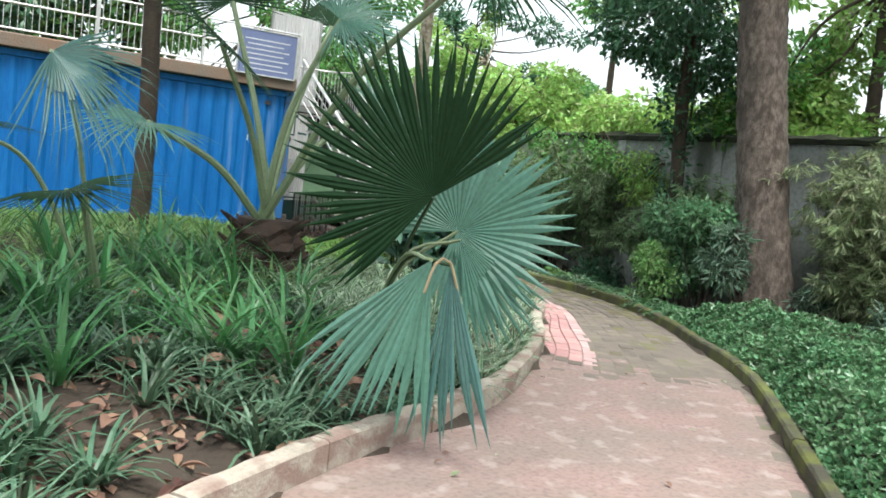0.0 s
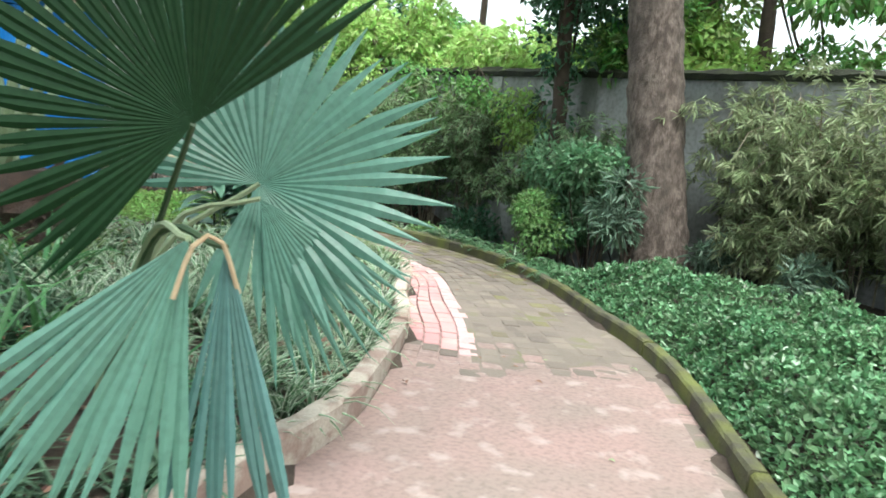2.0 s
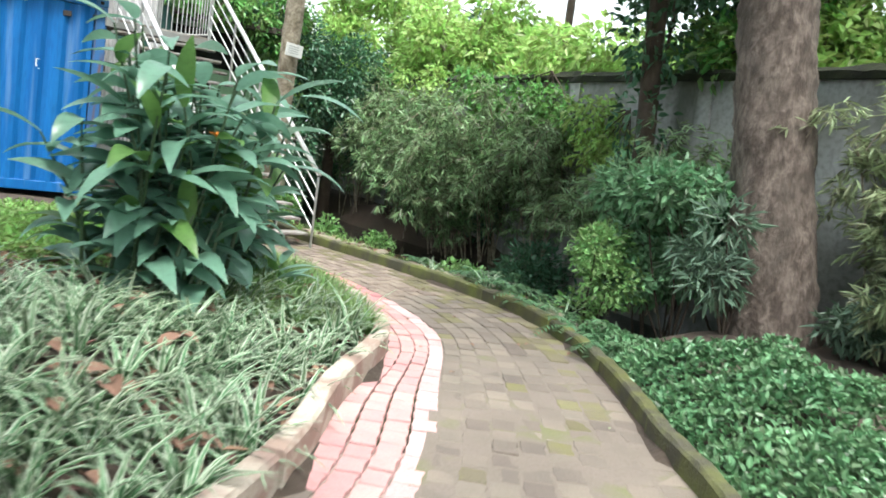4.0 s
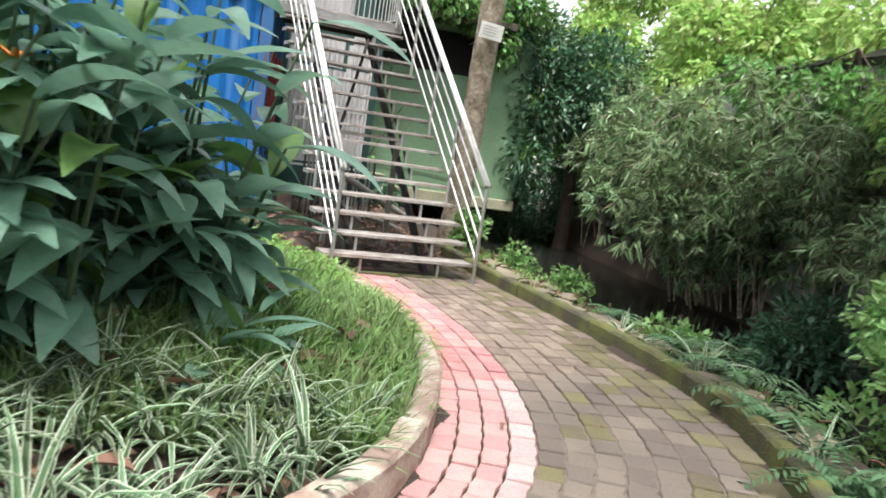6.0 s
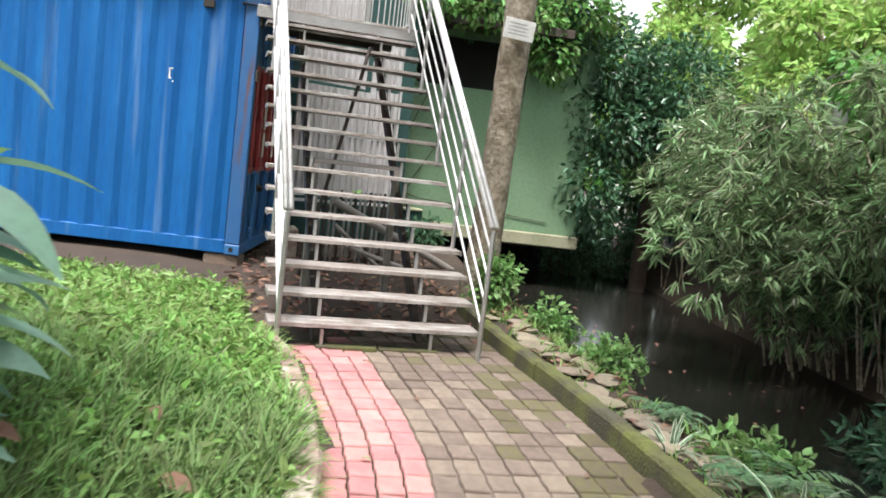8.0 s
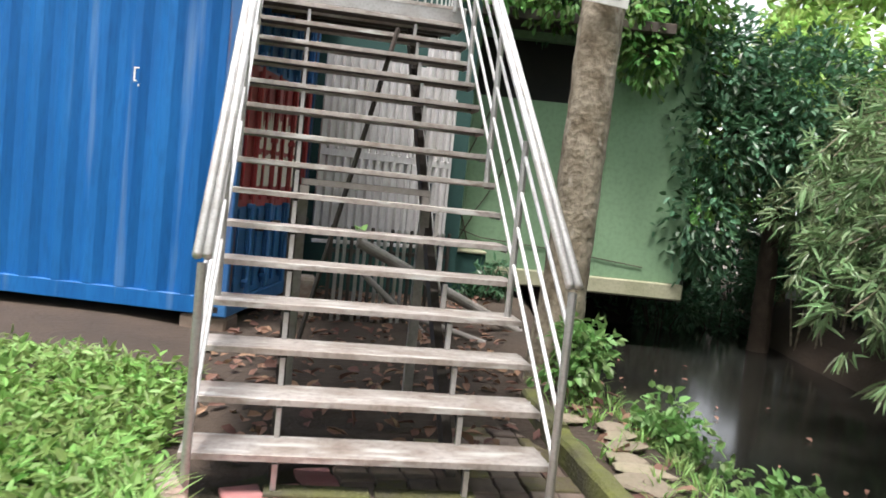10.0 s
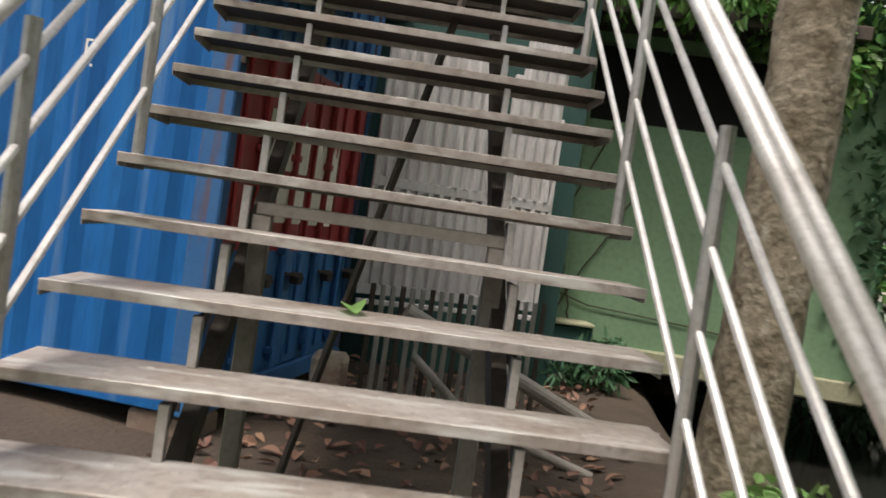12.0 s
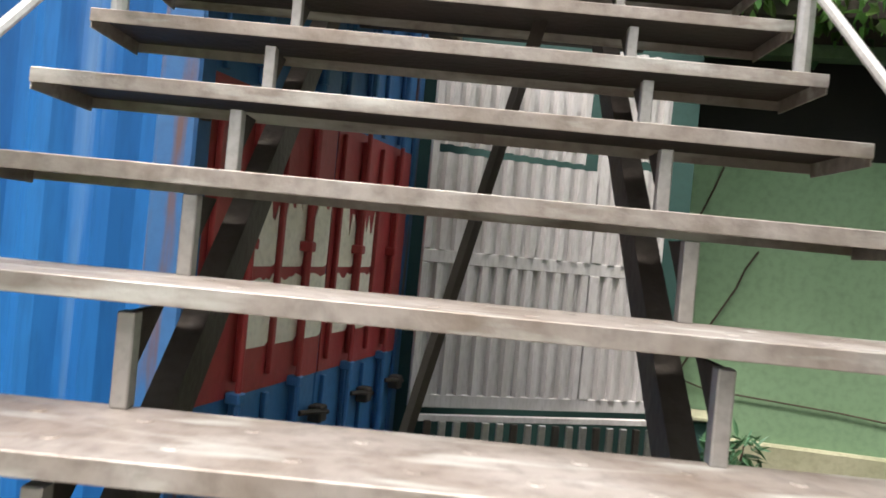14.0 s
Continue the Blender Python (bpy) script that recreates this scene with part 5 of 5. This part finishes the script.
def broad_clump(base, stems, tall, seed, label, leaf=(0.52, 0.15), lean=(0, 0)):
    rng = np.random.default_rng(seed)
    ob = thing("broad_leaved_plant", label, "plant", at=pose(*base))
    for s in range(stems):
        a = rng.uniform(0, 2 * math.pi)
        h = tall * rng.uniform(0.3, 1.0)
        out = rng.uniform(0.08, 0.5)
        foot = np.array([rng.normal(0, 0.16), rng.normal(0, 0.16), 0])
        top = foot + np.array([math.cos(a) * out + lean[0], math.sin(a) * out + lean[1], h])
        pts = spline([foot, (foot + top) / 2 + (0, 0, h * 0.08), top], 0.12)
        part("stem", tube(pts, [0.016 - 0.009 * i / (len(pts) - 1) for i in range(len(pts))], 6), PETIOLE_D, ob)
        for j in range(9):
            q = 0.26 + 0.74 * j / 8
            p = pts[int(q * (len(pts) - 1))]
            yaw = math.degrees(a) + (0 if j == 8 else (95 if j % 2 else -85)) + rng.normal(0, 25)
            young = rng.random() < 0.14
            broad_leaf(rng, leaf[0] * rng.uniform(0.7, 1.15), leaf[1] * rng.uniform(0.8, 1.15), rng.uniform(0.5, 1.35), BROAD_L if young else BROAD, ob,
                       pose(*p, rng.uniform(-25, 25), -rng.uniform(-15, 30 if not young else 75), yaw), young)
    return ob


for x, y, stems, tall, seed in ((-1.9, -3.5, 26, 1.6, 150), (-2.4, -3.95, 30, 1.85, 151), (-1.6, -3.15, 14, 1.3, 154), (-2.75, -4.35, 22, 1.85, 155)):
    broad_clump((x, y, ground_z(x, y)), stems, tall, seed, "tall clump of broad glossy deep green leaves in the bed")
broad_clump((-1.45, -3.75, ground_z(-1.45, -3.75)), 3, 0.35, 152, "young broad-leaved plant among the spider plants", (0.42, 0.11))
flower = thing("orange_flower", "small orange flower spike among the broad leaves", "flower", at=pose(-2.42, -4.45, 1.45))
for k in range(5):
    v, f = blades(np.random.default_rng(k), np.zeros((1, 3)), 1.2 * k, 0.9, 0.5, 0.1, 0.028, 4, 0.2, "lance")
    part("petal", (v, f), ORANGE, flower)
part("stalk", tube([(0, 0, 0.02), (0.0, 0.05, -0.45), (-0.1, 0.1, -1.1)], 0.006, 5), PETIOLE, flower)


# fan palms
def fan(rng, radius, span, count=44, droop=0.25, pleat=0.5, joined_to=0.55, ragged=0.12):
    """A pleated fan in the x-y plane with its hub at 0 and its axis along x."""
    vs, fs = [], []
    step = 2 * span / count
    for i in range(count):
        a = -span + (i + 0.5) * step
        rr = radius * (0.86 + 0.14 * math.cos(a)) * rng.uniform(1 - ragged, 1.0)
        tip = rng.normal(0, 0.03)
        o = len(vs)
        for q in (0.002, 0.25, 0.45, joined_to, 0.75, 0.9, 1.0):
            r = rr * q
            half = math.tan(step / 2) * r * 1.03 if q <= joined_to else math.tan(step / 2) * rr * joined_to * max(0.04, 1 - ((q - joined_to) / (1 - joined_to)) ** 1.3)
            ca, sa = math.cos(a + tip * q * q), math.sin(a + tip * q * q)
            z = -droop * radius * q ** 2.3 * (0.7 + 0.3 * math.cos(a * 2)) + 0.12 * radius * q
            up = half * pleat
            vs += [(r * ca - half * sa, r * sa + half * ca, z), (r * ca, r * sa, z + up), (r * ca + half * sa, r * sa - half * ca, z)]
        for j in range(6):
            b = o + 3 * j
            fs += [(b, b + 1, b + 4, b + 3), (b + 1, b + 2, b + 5, b + 4)]
    return vs, fs


def fan_pose(hub, axis, normal):
    x = Vector(axis).normalized()
    z = Vector(normal)
    z = (z - x * z.dot(x)).normalized()
    m = Matrix((x, z.cross(x), z)).transposed().to_4x4()
    return Matrix.Translation(hub) @ m


def palm(name, base, fans, label, seed, stump=0.0, thick=1.0, dark=False, split=0.55, arch=0.22):
    """fans: hub, axis, normal, radius, half span in degrees, droop, material."""
    rng = np.random.default_rng(seed)
    ob = thing(name, label, "palm", at=pose(*base))
    inv = Matrix.Translation(base).inverted()
    if stump:
        v, f = trunk_mesh(rng, [(0, 0, -0.2), (0, 0, stump * 0.5), (0, 0, stump)], [stump * 0.65, stump * 0.8, stump * 0.5], 14, 0.2, 0.06)
        part("trunk", (v, f), FIBRE, ob)
        for k in range(26):
            a = rng.uniform(0, 6.28)
            q = rng.uniform(0.1, 0.9)
            r = stump * 0.68
            p0 = Vector((math.cos(a) * r * 0.8, math.sin(a) * r * 0.8, stump * q))
            part("leaf_base", tube([p0, p0 + Vector((math.cos(a) * 0.16, math.sin(a) * 0.16, 0.12))], [0.04, 0.012], 5), FIBRE, ob)
    for hub, axis, normal, radius, span, droop, mat in fans:
        leaf = part("leaf", fan(rng, radius, radians(span), min(44, max(9, int(span / 2.1))), droop, 0.5, split, 0.12 if split > 0.5 else 0.25), mat, ob)
        leaf.matrix_basis = inv @ fan_pose(hub, axis, normal)
        h = Vector(hub) - Vector(base)
        foot = Vector((rng.uniform(-0.06, 0.06), rng.uniform(-0.06, 0.06), stump * 0.9))
        mid = (foot + h) / 2 + Vector((0, 0, arch * h.length)) - Vector(axis).normalized() * 0.1
        pts = spline([tuple(foot), tuple(mid), tuple(h)], 0.1)
        part("petiole", tube(pts, [thick * (0.021 - 0.009 * i / (len(pts) - 1)) for i in range(len(pts))], 6), PETIOLE_D if dark and mat is not FAN else PETIOLE, ob, "dark green petiole" if dark and mat is not FAN else "pale petiole")
    return ob


palm("fan_palm", (-6.25, -7.35, 0.15), [
    # first leaf turns its shaded side to the path, so it takes the darkened green
    ((-6.5, -8.27, 1.61), (-0.43, 0.545, 0.717), (-0.6, -0.62, -0.45), 1.1, 100, 0.1, FAN_SHADE),
    ((-5.86, -7.88, 1.37), (0.62, -0.5, 0.6), (-0.62, -0.66, 0.4), 0.9, 152, 0.12, FAN),
    ((-6.6, -8.43, 1.24), (-0.3, 0.27, -0.92), (-0.6, -0.75, 0.2), 1.08, 29, -0.05, FAN),
    ((-6.5, -8.5, 1.22), (0.1, -0.1, -0.98), (-0.75, -0.6, 0.0), 1.1, 15, -0.05, FAN_M),
    ((-5.95, -8.0, 1.32), (0.45, -0.4, -0.8), (-0.6, -0.7, 0.3), 0.85, 30, 0.05, FAN),
], "young fan palm with large grey-green pleated leaves over the path", 160, dark=True, split=0.64)
part("dry_leaf_base", tube(spline([(-0.42, -1.12, 0.9), (-0.37, -1.14, 1.08), (-0.29, -1.17, 1.1), (-0.22, -1.2, 0.92)], 0.05), 0.009, 6), TAN, bpy.data.objects["fan_palm"], "dry tan leaf base")
palm("fan_palm", (-5.5, -4.75, 0.55), [
    ((-5.3, -5.4, 3.1), (0.75, -0.4, 0.2), (-0.4, -0.5, 0.75), 0.95, 120, 0.35, FAN), ((-4.7, -4.4, 3.2), (0.7, 0.1, 0.5), (-0.5, -0.6, 0.5), 0.95, 120, 0.3, FAN_SHADE),
    ((-6.6, -5.6, 2.6), (-0.7, -0.5, 0.3), (-0.4, -0.6, 0.6), 0.95, 120, 0.35, FAN_SHADE), ((-7.0, -5.2, 1.9), (-0.8, -0.4, -0.1), (-0.4, -0.4, 0.8), 0.85, 115, 0.35, FAN),
    ((-4.4, -4.9, 2.4), (0.8, -0.3, 0.1), (-0.3, -0.5, 0.8), 0.85, 115, 0.35, FAN), ((-5.9, -4.4, 3.2), (-0.2, 0.2, 0.9), (-0.5, -0.7, 0.2), 0.9, 115, 0.3, FAN_SHADE),
    ((-5.6, -7.6, 3.35), (0.3, -0.75, -0.3), (-0.5, -0.5, 0.7), 1.0, 110, 0.35, FAN_SHADE)],
     "fan palm with long pale petioles and a fibrous brown stump", 161, 0.55, 2.0, split=0.38, arch=0.05)
palm("fan_palm", (-7.6, -5.9, 0.5), [
    ((-8.5, -7.4, 2.15), (0.6, -0.3, -0.4), (-0.4, -0.3, 0.85), 0.9, 80, 0.5, FAN_M),
    ((-8.9, -6.6, 1.7), (-0.5, -0.7, 0.1), (-0.4, -0.5, 0.7), 0.9, 110, 0.35, FAN_SHADE), ((-8.2, -6.9, 1.4), (-0.1, -0.9, 0.0), (-0.3, -0.2, 0.9), 0.8, 110, 0.4, FAN_SHADE)],
     "tall fan palm with drooping dark leaves in the bed", 162, 0.0, split=0.32)


# loose leaves, stones
def litter(name, pts, label, seed):
    rng = np.random.default_rng(seed)
    z = height(pts[:, 0], pts[:, 1]) + rng.uniform(0.01, 0.05, len(pts))
    way = np.concatenate([rng.normal(0, 1, (len(pts), 2)), rng.normal(0, 0.25, (len(pts), 1))], 1)
    tagged(part(name, leaves(rng, np.column_stack([pts, z]), way, 0.11, 0.055, 0.2, 0.35), LITTER), label, "leaf litter", kind="stuff")


rng = np.random.default_rng(8)
litter("leaf_litter", scatter(rng, 9000, (-10.5, -10), (-0.8, -2.6), left_of(0.15, 2.8, -9.5, -2.6))[:1900], "brown fallen leaves lying thickly over the planted bed", 90)
litter("yard_litter", scatter(rng, 1500, (-0.2, 0.5), (3.4, 7.4), lambda x, y: (y > 0.5) & (x < 1.7 + y * 0.2))[:700], "scattered dry leaves on the soil behind the stairs", 91)
litter("bank_litter", scatter(rng, 1500, (1.8, -5), (4.0, 3), right_of(0.2, 1.2, -5, 3))[:260], "dry leaves caught along the stream bank", 92)


def fallen(x, y, seed, mat, size=0.13, z=None, label="curled dry brown leaf on the ground"):
    rng = np.random.default_rng(seed)
    v, f = blades(rng, np.zeros((1, 3)), 0.0, 0.45, 0.9, size, size * 0.5, 5, 0.25, "lance")
    ob = tagged(part("fallen_leaf", (v, f), mat), label, "leaf", "fallen leaves")
    ob.matrix_basis = pose(x, y, (ground_z(x, y) + 0.02) if z is None else z, rng.uniform(-15, 15), rng.uniform(-10, 10), rng.uniform(0, 360))


rng = np.random.default_rng(9)
p = scatter(rng, 700, (-9.5, -9.4), (-0.6, -2.2), left_of(0.2, 2.6, -9.2, -2.2))
for k, (x, y) in enumerate(p[:120]):
    fallen(x, y, 200 + k, LITTER, rng.uniform(0.12, 0.24), ground_z(x, y) + rng.uniform(0.03, 0.12))
for k in range(34):
    v, u = rng.uniform(0.3, 0.99), rng.uniform(0.05, 0.97)
    x, y = across(v, u)
    fallen(x, y, 300 + k, LITTER if k % 4 else BAMBOO_Y, rng.uniform(0.035, 0.08), 0.012, "small dry leaf on the paving")
fallen(0.8, RUN * 5 + 0.1, 403, BANKLEAF, 0.15, RISE * 6 + 0.008, "fresh green leaf lying on a tread")
for k in range(60):
    x, y = rng.uniform(2.9, 5.6), rng.uniform(-2, 6.5)
    if ground_z(x, y) < -0.55:
        fallen(x, y, 420 + k, LITTER, rng.uniform(0.04, 0.085), -0.493, "dry leaf floating on the dark water")
p = scatter(rng, 700, (0.3, 0.5), (3.2, 7.2), lambda x, y: (y > 0.5) & (x < 1.6 + y * 0.2))
for k, (x, y) in enumerate(p[:130]):
    fallen(x, y, 500 + k, LITTER, rng.uniform(0.07, 0.16), ground_z(x, y) + 0.015)
for k in range(34):
    i = int(len(RIGHT) * 0.72) + int(k * len(RIGHT) * 0.28 / 34)
    i = min(i, len(RIGHT) - 2)
    d = unit(RIGHT[i + 1] - RIGHT[i])
    q = RIGHT[i] + np.array([d[1], -d[0]]) * rng.uniform(0.22, 0.5)
    bm = bmesh.new()
    bmesh.ops.create_icosphere(bm, subdivisions=2, radius=0.12)
    for v in bm.verts:
        v.co = Vector((v.co.x * 1.3, v.co.y * 0.9, v.co.z * 0.2)) * (1 + 0.55 * noise.noise(v.co * 7 + Vector((k, 0, 0))))
    st = tagged(part("bank_stone", bm, STONE), "flat grey stone set along the stream bank", "stone", "bank stones")
    st.matrix_basis = pose(q[0], q[1], ground_z(q[0], q[1]) + 0.02, rng.uniform(-6, 6), rng.uniform(-6, 6), rng.uniform(0, 360))


# ---- pavers ----
def paver_mesh(name, mat):
    """A paver one unit long and wide with stepped long sides and a chamfered top."""
    w, a = 0.5, 0.045
    out = [(-0.5, -w), (-0.2, -w), (-0.08, -w + a), (0.2, -w + a), (0.32, -w), (0.5, -w), (0.5, w), (0.32, w), (0.2, w + a), (-0.08, w + a), (-0.2, w), (-0.5, w)]
    n = len(out)
    rim = [(x - 0.024 * x / abs(x), y * 0.952, -0.03) for x, y in out]
    mid = [(x - 0.024 * x / abs(x), y * 0.952, -0.006) for x, y in out]
    top = [(x - 0.055 * x / abs(x), y * 0.89, 0.0) for x, y in out]
    vs = rim + mid + top
    fs = [tuple(range(2 * n, 3 * n))]
    for k in range(n):
        j = (k + 1) % n
        fs += [(k, j, n + j, n + k), (n + k, n + j, 2 * n + j, 2 * n + k)]
    return vs, fs


vs, fs = [], []
rows_m = [i / 200 for i in range(2, 160)]
for i, v in enumerate(rows_m):
    edge = 1.0
    for u in (0.0, 0.2, 0.36, 0.52, 0.68, 0.82, 0.95):
        x, y = across(v, u)
        end = -6.75 if u < 0.2 else -7.3 - 1.2 * (u - 0.33)
        vs.append((x, y, 0.004 - 0.03 * float(smooth(end - 0.5, end + 0.9, y)) + 0.005 * noise.noise(Vector((x * 1.9, y * 1.9, 0)))))
    if i:
        for j in range(6):
            a = (i - 1) * 7 + j
            fs.append((a, a + 1, a + 8, a + 7))
silt, quads = [], []
rows_s = [i / 200 for i in range(60, 186)]
for i, v in enumerate(rows_s):
    for u in (0.3, 0.5, 0.75, 1.0):
        x, y = across(v, u)
        silt.append((x, y, -0.0015 - 0.0155 * float(smooth(-6.2, -3.2, y)) + 0.004 * noise.noise(Vector((x * 2.3, y * 2.3, 4)))))
    if i:
        quads += [((i - 1) * 4 + j, (i - 1) * 4 + j + 1, i * 4 + j + 1, i * 4 + j) for j in range(3)]
part("silt_layer", (silt, quads), SILT, path, "grey-brown silt filling the joints")
part("mud_layer", (vs, fs), MUDDY, path, "dried red mud washed over the pavers")

shape = paver_mesh("paver", PAVER)
shared = {m.name: mesh_of("paver", shape[0], shape[1], m) for m in (PAVER, RED, MOSSY)}
bulk = {m.name: [] for m in (PAVER_S, RED_S, RED_P, MOSSY_S, MUDDY)}
mats = {m.name: m for m in (PAVER_S, RED_S, RED_P, MOSSY_S, MUDDY)}
rng = np.random.default_rng(3)
COLS = 12
length = 0.5 * (np.linalg.norm(np.diff(LEFT, axis=0), axis=1).sum() + np.linalg.norm(np.diff(RIGHT, axis=0), axis=1).sum())
rows = int(length / 0.2)
singles = 0
for c in range(COLS):
    for r in range(rows):
        v = (r + 0.5 + 0.5 * (c % 2)) / rows
        u = (c + 0.5) / COLS
        if v > 0.995 or v < 0.02:
            continue
        p, q = across(v, u), across(min(v + 0.004, 1), u)
        g, d = across(v, 1) - across(v, 0), q - p
        w = abs(g[0] * d[1] - g[1] * d[0]) / np.linalg.norm(d) / COLS
        ln = np.linalg.norm(across(min(v + 0.5 / rows, 1), u) - across(max(v - 0.5 / rows, 0), u))
        turn = math.degrees(math.atan2(q[1] - p[1], q[0] - p[0]))
        m = Matrix.Translation((p[0], p[1], rng.normal(0, 0.003))) @ pose(0, 0, 0, rng.normal(0, 1.0), rng.normal(0, 1.0), turn + rng.normal(0, 0.6)) @ Matrix.Diagonal((ln * 0.97, w * 0.955, 1, 1))
        red = c < 4 and p[1] > -6.6 - 0.2 * c
        mossy = rng.random() < (0.8 if c == COLS - 1 else 0.6 if c == COLS - 2 else 0.4 if c == COLS - 3 else 0.22 if c == COLS - 4 else 0.08) * (0.0 if p[1] < -7.0 else 0.4 if p[1] < -5.5 else 1.0)
        muddy = not red and not mossy and p[1] < -6.7 - 0.17 * c + rng.normal(0, 0.25)
        near = p[1] > -3.2
        if near and not muddy:
            mat = RED if red else MOSSY if mossy and rng.random() < 0.7 else PAVER
            ob = new("paver", shared[mat.name])
            ob.parent = path
            ob.matrix_basis = m
            singles += 1
        else:
            mat = MUDDY if muddy else RED_P if red and c == 3 else RED_S if red else MOSSY_S if mossy else PAVER_S
            pts = np.array(shape[0])
            pts = np.column_stack([pts, np.ones(len(pts))]) @ np.array(m).T
            bulk[mat.name].append((pts[:, :3], shape[1]))
for name, chunks in bulk.items():
    if chunks:
        ob = part("paver_field", joined(chunks), mats[name], path)
        ob["kind"] = "stuff"
